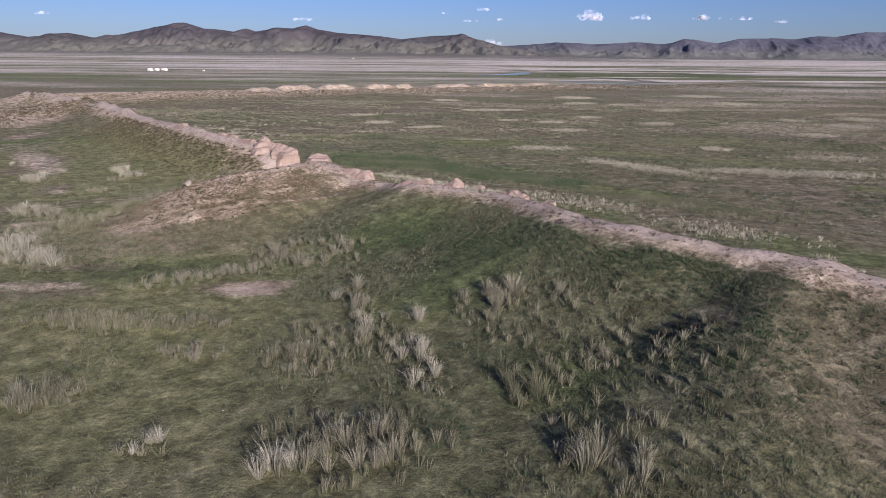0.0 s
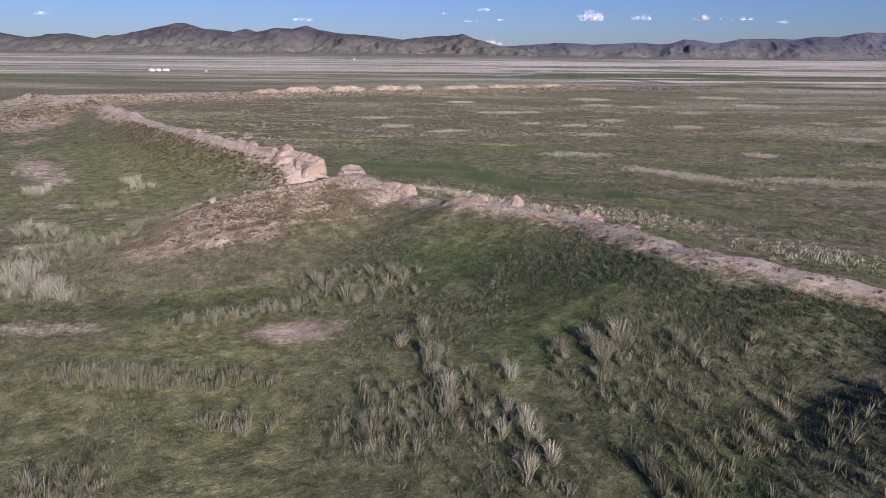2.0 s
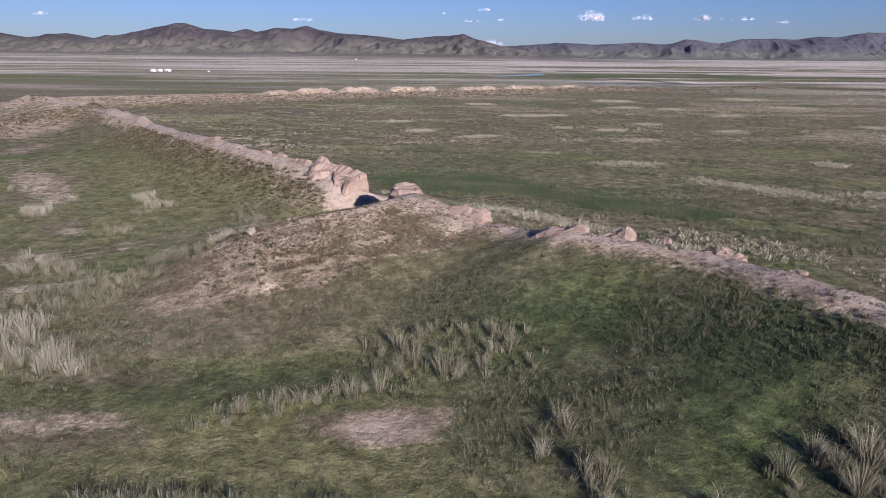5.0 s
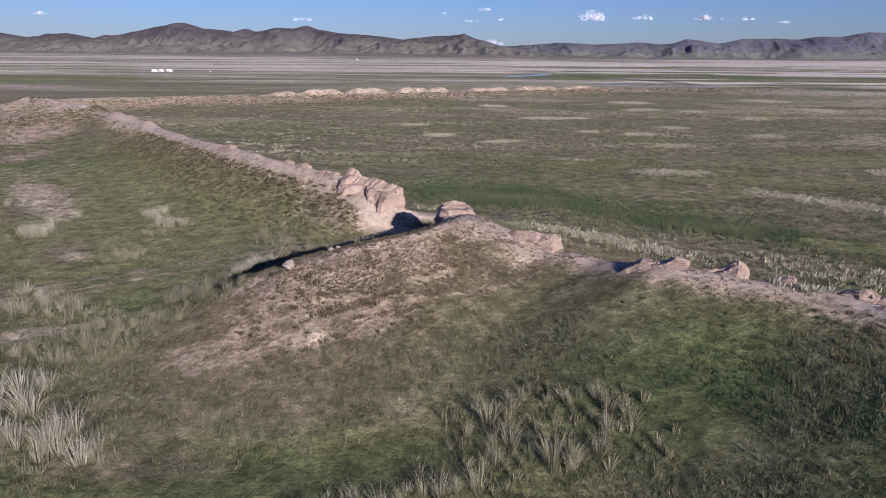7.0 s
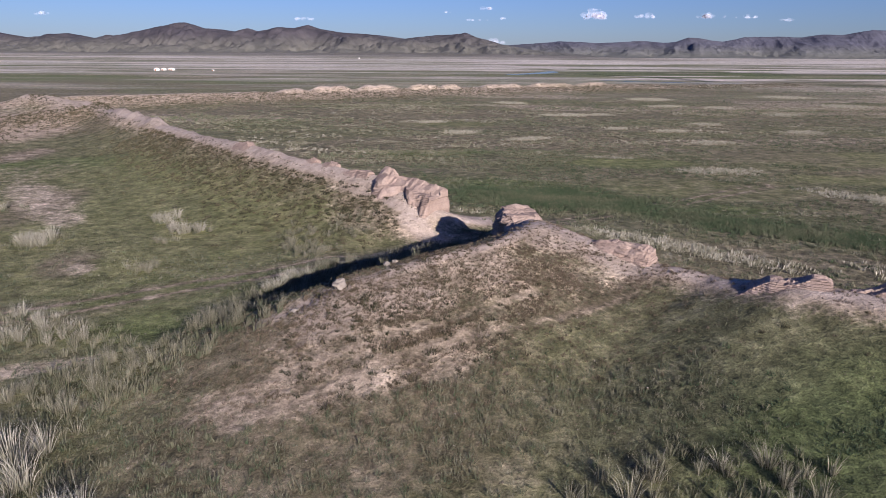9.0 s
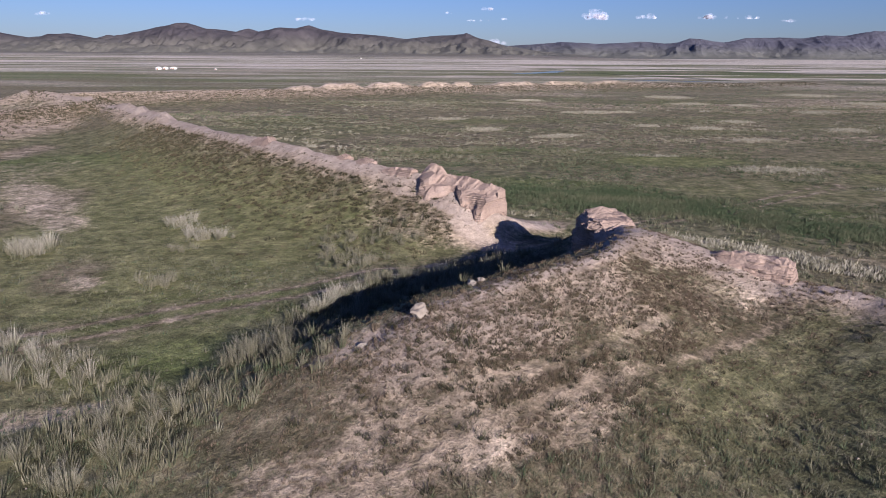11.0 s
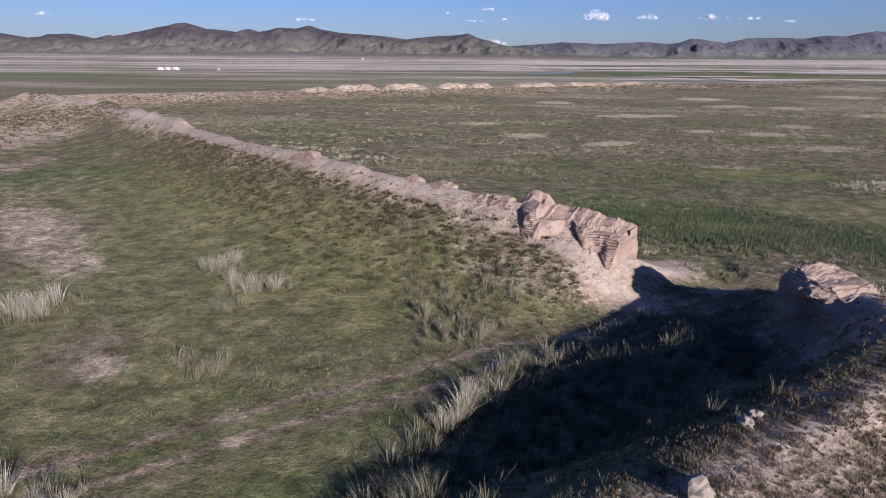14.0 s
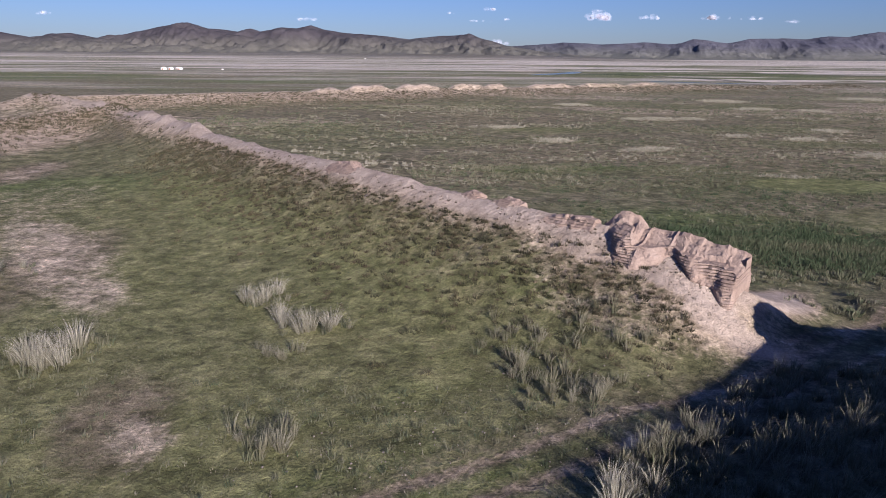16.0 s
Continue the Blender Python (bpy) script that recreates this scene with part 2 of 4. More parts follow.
def clay_material(name="mud_brick", tint=1.0):
    m, n, l, b = material(name, 0.93)
    pos = n.new("ShaderNodeNewGeometry").outputs["Position"]
    mid, fine = noise_node(n, l, 0.8, 6, 0.65, pos), noise_node(n, l, 7.0, 6, 0.7, pos)
    c = ramp(n, l, mid, [(0.3, (0.255, 0.18, 0.145)), (0.55, (0.335, 0.245, 0.20)), (0.8, (0.41, 0.31, 0.258))])
    c = mix(n, l, 0.6, c, ramp(n, l, fine, [(0.3, (0.7,)), (0.6, (1.1,))]), "MULTIPLY")
    l.new(c, b.inputs["Base Color"])
    bump(n, l, b, maths(n, l, "ADD", fine, maths(n, l, "MULTIPLY", mid, 0.6)), 0.8, 0.12)
    return m


GROUND, CLAY = ground_material(), clay_material()


# ---- building helpers ----
def part(name, bm, mat, parent=None, label=""):
    me = bpy.data.meshes.new(name)
    bm.to_mesh(me)
    bm.free()
    me.materials.append(mat)
    ob = new(name, me)
    ob.parent = parent
    if label:
        tagged(ob, label)
    return ob


def raw(name, verts, faces, mat, smooth_on=False):
    me = bpy.data.meshes.new(name)
    me.from_pydata(verts, [], faces)
    me.materials.append(mat)
    if smooth_on:
        me.polygons.foreach_set("use_smooth", np.ones(len(me.polygons), bool))
    return new(name, me)


# ---- ground ----
def lines(dense_a, dense_b, step, mid_a, mid_b, mid_step, end_a, end_b, grow=1.16):
    v = list(np.arange(dense_a, dense_b, step))
    lo = list(np.arange(dense_a - mid_step, mid_a, -mid_step))
    hi = list(np.arange(dense_b + mid_step * 0.5, mid_b, mid_step))
    for side, end, sgn in ((lo, end_a, -1), (hi, end_b, 1)):
        at, s = side[-1] if side else (dense_a if sgn < 0 else dense_b), mid_step
        while sgn * (end - at) > 0:
            s *= grow
            at += sgn * s
            side.append(at)
    return np.array(lo[::-1] + v + hi)


def blob(x, y, cx, cy, rx, ry, turn=0.0, outer=1.25, inner=0.75):
    """1 inside an uneven patch, falling to 0 outside it."""
    ca, sa = math.cos(radians(turn)), math.sin(radians(turn))
    u, v = ((x - cx) * ca + (y - cy) * sa) / rx, (-(x - cx) * sa + (y - cy) * ca) / ry
    r = np.hypot(u, v) + 0.5 * (fbm(x, y, max(rx, ry) * 0.5, int(cx * 7 + cy) % 97, 3) - 0.5)
    return smooth(outer, inner, r)


# patches of ground: x, y, half sizes, turn
GREEN_PATCHES = [(0, 45, 4, 9, -35), (-7, 54, 7, 4, 30), (-24, 47.2, 11, 3.0, 8), (-58, 109, 14, 4, -46), (-44, 92, 5, 3, -40), (-40, 72, 8, 3, 25), (-39.3, 79.8, 1.5, 1.1, 0), (-38, 66, 5, 2.5, 20),
                 (-4, 106, 22, 8, -25), (-30, 142, 14, 4, 10), (1, 131, 8, 4, 0), (-80, 118, 12, 8, 20), (15, 70, 9, 3, -40), (30, 58, 9, 3, -38), (-33, 90, 3, 3, 0), (5, 31, 3, 3, 0), (120, 560, 90, 90, 20), (330, 600, 300, 130, 10)]
# closely grazed swards in the walled field
LAWNS = [(1, 132, 9, 4, 0), (5, 113, 12, 6, -15), (36, 139, 20, 7, 8), (29, 121, 11, 4, 0), (80, 162, 17, 8, 5), (19, 85, 6, 2.4, -25), (46, 113, 10, 4, 0), (64, 166, 12, 6, 0), (55, 88, 8, 3, -30), (-30, 185, 12, 7, 0), (100, 215, 18, 8, 0)]
# how green each of them is
LAWN_GREEN = (1.0, .35, .15, .25, .2, .9, .4, .3, .6, .3, .2)
# the first one colours the gate floor lighter to lift the shade on it
DRY_PATCHES = [(-25, 77.5, 6, 4.5, 35), (-24, 56.0, 12, 5.5, 22), (-25, 59.8, 11, 6.5, 22), (-15.5, 44.6, 3.4, 1.3, 5), (-31, 43, 6, 2.0, 5), (-64, 95, 3.4, 9, 12), (-50, 77, 2.2, 4, 20), (-30, 48, 5, 1.2, 0),
               (-88, 128, 4, 8, 10), (-26.5, 85.6, 3.6, 1.6, -35), (-31.5, 89.4, 3.2, 1.5, -35), (-22, 84.5, 2.4, 1.4, -35), (-9, 67, 4, 2.5, -40), (20, 30, 8, 9, 0), (-14, 65.5, 5, 3, 10)]
BARE_PATCHES = [(-25.5, 62.2, 5.5, 2.6, 25, .76), (-16.5, 72.5, 4.0, 4.6, 0, .76), (-21, 66, 4.5, 3.4, 20, .70), (-13, 70.6, 4.5, 2.4, -38, .82), (-18, 75.4, 2.2, 1.6, 0, .7), (-9, 68, 3, 1.8, -40, .66),
                (-2, 61, 5, 1.6, -40, .62), (19, 37.6, 5, 1.6, -38, .5), (8, 49.5, 6, 1.0, -46, .66), (27, 33, 7, 1.2, -38, .5), (2, 60, 4, 1.2, -50, .7), (-15, 67.6, 3.6, 2.6, 0, .44), (-78, 113, 8, 10, 20, .36), (-14.6, 44.2, 3.4, 1.5, 8, .74), (-105, 150, 10, 27, 5, .74), (-117, 192, 12, 9, 45, .8), (-97, 168, 13, 3.6, -52, .85), (-88, 128, 3, 8, 10, .55),
                (-25, 58.4, 8, 2.4, 22, .62),
                (-26.8, 86.9, 4.0, 0.7, -35, 1.0), (-31.2, 90.3, 3.6, 0.8, -37, .8), (-25.2, 84.9, 3.4, 1.5, -35, .85), (-21.2, 90.0, 4.6, 1.9, 55, .95), (-29.5, 86.0, 6, 2.4, -36, .46)]
# patches of ground mixed towards dark green; the last number is how strongly
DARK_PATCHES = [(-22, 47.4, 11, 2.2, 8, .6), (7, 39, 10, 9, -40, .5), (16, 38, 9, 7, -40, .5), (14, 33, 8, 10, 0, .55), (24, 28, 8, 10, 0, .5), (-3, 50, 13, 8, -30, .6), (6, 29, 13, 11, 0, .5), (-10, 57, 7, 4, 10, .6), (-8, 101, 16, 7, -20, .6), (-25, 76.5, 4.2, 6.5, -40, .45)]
DUSTY_PATCHES = [(-67, 98.8, 15, 3.4, -48), (-59, 90.5, 4.5, 2.4, -48), (-48.5, 75.8, 1.1, 2.1, 20), (-31, 43.6, 4.8, 1.1, 4), (-42, 60.4, 3.4, 1.0, 25)]
PALE_PATCHES = [(-25, 170, 4, 3.2, -14), (-12, 159.6, 5, 2.5, 25), (2.5, 214, 4.3, 4, -22), (9.5, 215, 3.6, 3.2, 8), (-3.5, 213, 2.9, 2.8, 18), (36, 275, 7.2, 6.2, -14), (18, 176.5, 4.3, 2.8, 25), (30, 192, 3.6, 3.2, -22), (20.7, 157.4, 4.3, 2.2, 8),
                (45, 175.5, 4.3, 3.8, 18), (88.7, 291, 8.6, 8.8, -14), (58, 217.6, 5.8, 4, 25), (-12.7, 250, 5, 4, -22), (-33, 192, 3.6, 2.8, 8), (34, 243, 5.8, 4.5, 18), (47.5, 239, 3.6, 3.8, -14), (7.6, 179, 2.9, 2, 25),
                (44, 128, 2.9, 2.8, -22), (72.5, 152, 4.3, 3.8, 8), (90, 173, 5.8, 5, 18), (105, 195, 5.8, 5, -14), (88, 246, 7.2, 7.5, 25), (83, 188, 4.3, 3.8, -22)]
BROWN_PATCHES = [(0, 115, 14, 4, -15), (14, 107, 14, 6, -15), (-28, 150, 10, 5, 0), (62, 118, 26, 8, 5), (-8, 150, 14, 4, 0), (80, 200, 40, 10, 0), (0, 70, 5, 2, -40), (110, 140, 30, 14, 0)]
TRACK = [(-75, 52), (-48, 66.4), (-43.5, 69.3), (-39.6, 72.2), (-35.2, 74.6), (-31, 77.3), (-26.3, 80.0), (-23.4, 81.9), (-20.4, 84.0), (-16, 88.5), (-10, 95), (0, 104), (14, 116)]


def sward(x, y):
    """1 on the turf below the footpath that crosses the spur."""
    side = (x + 22.4) * 0.59 - (y - 58.9) * 0.81 + 0.8 * (fbm(x, y, 3, 97, 3) - 0.5)
    return smooth(-0.2, 0.7, side) * smooth(-5, -8, x) * smooth(-22, -16.5, x) * smooth(50, 54, y)


def bareness(x, y, crest):
    meadow = sward(x, y)
    for p in BARE_PATCHES:
        crest = np.maximum(crest, p[5] * blob(x, y, *p[:5], 1.45, 0.45) * (1 - 0.9 * meadow))
    return crest


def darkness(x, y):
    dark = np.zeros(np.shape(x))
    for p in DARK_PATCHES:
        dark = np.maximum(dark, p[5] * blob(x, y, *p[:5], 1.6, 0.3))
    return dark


def near_line(x, y, pts):
    best = np.full(np.shape(x), 1e9)
    for (ax, ay), (bx, by) in zip(pts, pts[1:]):
        dx, dy = bx - ax, by - ay
        t = np.clip(((x - ax) * dx + (y - ay) * dy) / (dx * dx + dy * dy), 0, 1)
        best = np.minimum(best, np.hypot(x - ax - t * dx, y - ay - t * dy))
    return best


PATHS = [[(-30, 54.5), (-27.3, 56.4), (-25.7, 57.6), (-22.9, 59.4), (-19.8, 61.2), (-16.6, 63.2), (-12, 66.5)], [(-28.9, 57.7), (-26.5, 58.9), (-23.9, 60.4), (-21, 62.1), (-17.4, 65.1)], [(-24, 84), (-20.5, 86.5), (-17.6, 88.3), (-14.3, 90.2), (-9.3, 94.6), (-2, 100)]]


def ruts(x, y):
    d = near_line(x, y, TRACK) + 0.15 * (fbm(x, y, 3, 71, 2) - 0.5)
    two = np.exp(-((d - 0.85) / 0.34) ** 2)
    for line in PATHS:
        e = near_line(x, y, line) + 0.3 * (fbm(x, y, 2, 77, 2) - 0.5)
        two = np.maximum(two, 0.95 * np.exp(-(e / 0.34) ** 2))
    return two


def build_ground():
    xs = lines(-62, 27, 0.44, -165, 75, 1.3, -6500, 6500, 1.09)
    ys = lines(22, 112, 0.46, -20, 345, 1.3, -900, 7000, 1.055)
    gx, gy = np.meshgrid(xs, ys)
    gz, bare = terrain(gx, gy)
    far = np.hypot(gx + 20, gy - 60)
    nx, ny = len(xs), len(ys)
    verts = np.stack([gx.ravel(), gy.ravel(), gz.ravel()], 1)
    i = np.arange(nx * ny).reshape(ny, nx)
    quads = np.stack([i[:-1, :-1], i[:-1, 1:], i[1:, 1:], i[1:, :-1]], -1).reshape(-1, 4)
    me = bpy.data.meshes.new("ground")
    me.vertices.add(len(verts))
    me.vertices.foreach_set("co", verts.ravel())
    me.loops.add(quads.size)
    me.loops.foreach_set("vertex_index", quads.ravel())
    me.polygons.add(len(quads))
    me.polygons.foreach_set("loop_start", np.arange(0, quads.size, 4))
    me.polygons.foreach_set("use_smooth", np.ones(len(quads), bool))
    me.update(calc_edges=True)
    green = 0.30 * fbm(gx, gy, 25, 31, 3)
    for p in GREEN_PATCHES:
        green = np.maximum(green, blob(gx, gy, *p, 1.5, 0.5))
    for p, strong in zip(LAWNS, LAWN_GREEN):
        green = np.maximum(green, strong * blob(gx, gy, *p))
    dry = 0.55 * bare ** 0.5
    for p in DRY_PATCHES:
        dry = np.maximum(dry, 0.66 * blob(gx, gy, *p, 1.4, 0.6))
    dry = dry * (1 - 0.55 * sward(gx, gy))
    dry = np.maximum(dry, 0.95 * ruts(gx, gy))
    dry = np.maximum(dry, 0.46 * smooth(3.2, 1.6, near_line(gx, gy, TRACK)) * (1 - 0.5 * np.exp(-(near_line(gx, gy, TRACK) / 0.4) ** 2)))
    brown = 0.52 * smooth(0.42, 0.62, fbm(gx * 0.7, gy, 34, 83, 3)) * smooth(70, 100, gy + 0.8 * gx)
    for p in BROWN_PATCHES:
        brown = np.maximum(brown, 0.55 * blob(gx, gy, *p))
    brown = np.maximum(brown, (0.18 + 0.40 * smooth(0.38, 0.62, fbm(gx * 0.45, gy, 10, 163, 3))) * smooth(58, 75, gy + 0.85 * gx) * smooth(420, 330, gy - 0.66 * gx) * (1 - blob(gx, gy, -12, 104, 16, 9, -12, 1.5, 0.6)))
    for p, strong in zip(LAWNS, LAWN_GREEN):
        brown = brown * (1 - strong * blob(gx, gy, *p))
    dry = np.maximum(dry, brown)
    sand = smooth(0.60, 0.66, fbm(gx * 0.35, gy * 1.3, 26, 41, 3)) * smooth(130, 170, gy) * 0.45
    for p in PALE_PATCHES:
        sand = np.maximum(sand, 0.80 * blob(gx, gy, *p, 1.35, 0.45))
    for p in DUSTY_PATCHES:
        sand = np.maximum(sand, 0.62 * blob(gx, gy, *p, 1.6, 0.3))
    reach = gy - 0.35 * gx
    plain = 0.49 * smooth(610, 720, reach) * smooth(3300, 2300, gy + 0.6 * gx) + 0.62 * np.exp(-((reach - 505) / 9) ** 2)
    plain = np.maximum(plain, 0.58 * smooth(-60, 60, gx) * smooth(620, 760, gy - 0.25 * gx) * smooth(4600, 4200, gy))
    flats = smooth(-10, 60, gx) * smooth(430, 480, gy) * smooth(1500, 1000, gy)
    patch = fbm(gx * 0.3 + 40, gy, 75, 151, 4)
    plain = plain * (1 - flats) + flats * 0.9 * smooth(0.50, 0.43, patch)
    green = np.maximum(green, flats * smooth(0.47, 0.54, patch))
    bare = np.maximum(bareness(gx, gy, bare), 0.56 * ruts(gx, gy))
    for name in ("left", "cross", "far"):
        d, s, _, top = ridge(name, gx, gy)
        flank = np.exp(-(d / (21.0 if name == "far" else 7.0)) ** 2) * smooth(1.0, 2.4, top) * np.where((s > 0) & (name == "far"), 0.5, 1.0)
        dry = np.maximum(dry, (0.55 if name == "left" else 0.72) * flank)
        if name == "far":
            bare = np.maximum(bare, 0.74 * np.exp(-(d / 16.0) ** 4) * smooth(1.0, 2.0, top) * (s < 0))
    pasture = np.maximum(blob(gx, gy, -58, 94, 30, 20, -45, 1.3, 0.6), 0.75 * blob(gx, gy, -25, 37, 20, 14, 0, 1.4, 0.4))
    for p in LAWNS:
        pasture = np.maximum(pasture, 0.75 * blob(gx, gy, *p))
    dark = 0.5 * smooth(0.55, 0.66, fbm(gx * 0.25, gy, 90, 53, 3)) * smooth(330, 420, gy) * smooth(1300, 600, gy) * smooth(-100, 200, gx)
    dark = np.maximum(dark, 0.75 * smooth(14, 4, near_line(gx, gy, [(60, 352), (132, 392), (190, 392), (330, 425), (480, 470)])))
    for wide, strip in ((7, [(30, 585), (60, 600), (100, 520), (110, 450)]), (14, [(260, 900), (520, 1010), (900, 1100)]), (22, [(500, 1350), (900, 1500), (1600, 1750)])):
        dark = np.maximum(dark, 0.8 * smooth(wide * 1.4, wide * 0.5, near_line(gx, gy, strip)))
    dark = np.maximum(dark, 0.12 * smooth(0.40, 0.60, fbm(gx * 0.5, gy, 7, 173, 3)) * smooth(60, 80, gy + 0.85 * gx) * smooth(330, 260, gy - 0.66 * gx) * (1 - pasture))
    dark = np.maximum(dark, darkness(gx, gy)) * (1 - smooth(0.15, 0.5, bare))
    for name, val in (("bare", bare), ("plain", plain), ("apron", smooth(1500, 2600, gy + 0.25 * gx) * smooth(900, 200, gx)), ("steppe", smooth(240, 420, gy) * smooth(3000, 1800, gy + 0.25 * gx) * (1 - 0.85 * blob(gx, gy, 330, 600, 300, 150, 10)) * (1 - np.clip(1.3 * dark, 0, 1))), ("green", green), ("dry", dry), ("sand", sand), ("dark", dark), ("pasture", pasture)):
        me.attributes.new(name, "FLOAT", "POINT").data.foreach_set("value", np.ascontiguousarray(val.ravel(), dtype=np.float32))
    me.materials.append(GROUND)
    return tagged(new("ground", me), "dry steppe ground with grass, bare clay and eroded earthen banks", "ground", kind="structure")


build_ground()

# ---- distant ranges ----
def range_material(name, apron, low, high, foot, rock):
    """Grass on the fans at the foot, bare rock above. Distance haze is put into the colours."""
    m, n, l, b = material(name, 1.0)
    pos = n.new("ShaderNodeNewGeometry").outputs["Position"]
    big, mid = noise_node(n, l, 0.004, 6, 0.6, pos), noise_node(n, l, 0.02, 6, 0.7, pos)
    split = n.new("ShaderNodeSeparateXYZ")
    l.new(pos, split.inputs[0])
    level = n.new("ShaderNodeMapRange")
    level.inputs["From Min"].default_value, level.inputs["From Max"].default_value = foot, rock
    l.new(maths(n, l, "ADD", split.outputs[2], maths(n, l, "MULTIPLY_ADD", mid, 40.0, -20.0)), level.inputs["Value"])
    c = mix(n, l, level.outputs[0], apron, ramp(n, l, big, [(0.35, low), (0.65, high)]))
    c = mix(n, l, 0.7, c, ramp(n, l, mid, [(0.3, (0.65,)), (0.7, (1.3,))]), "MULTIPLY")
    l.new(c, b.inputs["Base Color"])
    bump(n, l, b, mid, 1.0, 14.0)
    return m


# skyline of each range: sideways and upward reach for each metre ahead of the flight's start
NEAR_RANGE = [(-.86, .030), (-.793, .0317), (-.724, .0296), (-.674, .0212), (-.614, .0278), (-.575, .0217), (-.519, .0282), (-.459, .0402), (-.434, .0426), (-.409, .035),
              (-.384, .0335), (-.364, .0305), (-.345, .0352), (-.331, .0307), (-.302, .037), (-.277, .0355), (-.259, .0402), (-.24, .0342), (-.188, .0283), (-.119, .0217),
              (-.087, .0265), (-.059, .0274), (-.035, .029), (-.019, .0238), (.014, .0148), (.053, .0082), (.093, .0038), (.133, .001)]
FAR_RANGE = [(-.045, .0022), (.01, .0125), (.042, .0142), (.097, .0183), (.152, .0164), (.207, .019), (.238, .0169), (.257, .0192), (.272, .0246), (.291, .0224), (.319, .0188),
             (.348, .025), (.398, .026), (.424, .0254), (.45, .0285), (.476, .0279), (.516, .0354), (.553, .0341), (.626, .0381), (.72, .036)]


def mountains(name, skyline, dist, depth, mat, seed, label, fine_cut=0.28):
    """A range whose crest stands dist metres ahead: a field of heights with gullies running down its near flank."""
    u0, u1 = skyline[0][0], skyline[-1][0]
    us, rs = np.linspace(u0, u1, 600), np.linspace(0, 1, 50)
    prof = np.maximum(np.interp(us, [p[0] for p in skyline], [p[1] for p in skyline]) * dist + 15.0, 2.0)
    prof = prof + 13.0 * (fbm(us * dist, us * 0, 150, seed + 3, 5) - 0.5) * np.clip(prof / 80, 0, 1)
    rows = []
    for r in rs:
        d = dist + depth * (r - 0.8)
        X = dist * us * (1 - 0.2 * (0.8 - r) * depth / dist)
        Y = np.full_like(us, d)
        wx = X + 160 * (fbm(X, Y, 420, seed + 1, 3) - 0.5)
        spur = 1 - np.abs(2 * fbm(wx, Y * 0.45, 330, seed, 2) - 1) * 1.7
        small = 1 - np.abs(2 * fbm(wx, Y * 0.5, 110, seed + 7, 3) - 1) * 1.7
        rise = np.clip(r / 0.8, 0, 1)
        shape = rise ** 1.6 if r <= 0.8 else 1 - ((r - 0.8) / 0.2) ** 2 * 0.8
        cut = math.sin(math.pi * min(1.0, rise)) ** 0.7 * float(smooth(0.12, 0.55, rise)) if r <= 0.8 else 0.0
        tiny = 1 - np.abs(2 * fbm(wx, Y * 0.6, 42, seed + 11, 2) - 1) * 1.7
        z = prof * (shape + cut * (0.50 * (spur - 0.60) + fine_cut * (small - 0.55) + 0.35 * fine_cut * (tiny - 0.55)))
        rows.append(np.stack([X, Y, np.maximum(z, -1.0) - 1.0 + 0.0 * X], 1))
    v = np.concatenate(rows)
    i = np.arange(len(v)).reshape(len(rs), len(us))
    f = np.stack([i[:-1, :-1], i[:-1, 1:], i[1:, 1:], i[1:, :-1]], -1).reshape(-1, 4)
    return tagged(raw(name, v.tolist(), f.tolist(), mat, True), label, "mountains", kind="structure")


mountains("backdrop_range", NEAR_RANGE, 4250, 1500, range_material("range_rock", (0.146, 0.136, 0.116), (0.056, 0.049, 0.057), (0.096, 0.083, 0.090), 35, 125), 5, "brown treeless mountain range on the horizon")
mountains("backdrop_hills", FAR_RANGE, 4700, 700, range_material("range_hazy_blue", (0.150, 0.146, 0.128), (0.070, 0.068, 0.092), (0.104, 0.100, 0.124), 10, 85), 9, "distant hills behind the river plain, coloured bluish for haze", 0.12)


# ---- grass ----
def grass_material():
    m, n, l, b = material("steppe_grass", 0.85)
    a = n.new("ShaderNodeAttribute")
    a.attribute_name = "tone"
    geo = n.new("ShaderNodeNewGeometry")
    info = n.new("ShaderNodeObjectInfo")
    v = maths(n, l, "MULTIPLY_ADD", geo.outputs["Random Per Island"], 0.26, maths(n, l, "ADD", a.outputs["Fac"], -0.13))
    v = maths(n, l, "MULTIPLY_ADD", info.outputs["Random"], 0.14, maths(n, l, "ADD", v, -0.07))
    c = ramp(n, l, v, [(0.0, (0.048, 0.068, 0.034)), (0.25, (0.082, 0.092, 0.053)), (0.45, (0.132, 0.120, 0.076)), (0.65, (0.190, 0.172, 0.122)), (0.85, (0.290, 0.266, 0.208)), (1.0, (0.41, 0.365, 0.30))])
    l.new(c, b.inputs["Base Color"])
    return m


def shrub_material():
    m, n, l, b = material("cushion_shrub", 0.9)
    a = n.new("ShaderNodeAttribute")
    a.attribute_name = "tone"
    geo = n.new("ShaderNodeNewGeometry")
    v = maths(n, l, "MULTIPLY_ADD", geo.outputs["Random Per Island"], 0.35, maths(n, l, "ADD", a.outputs["Fac"], -0.17))
    c = ramp(n, l, v, [(0.0, (0.046, 0.044, 0.024)), (0.3, (0.096, 0.074, 0.046)), (0.6, (0.145, 0.106, 0.076)), (1.0, (0.21, 0.160, 0.120))])
    l.new(c, b.inputs["Base Color"])
    return m


GRASS, SHRUB = grass_material(), shrub_material()
rng = np.random.default_rng(7)


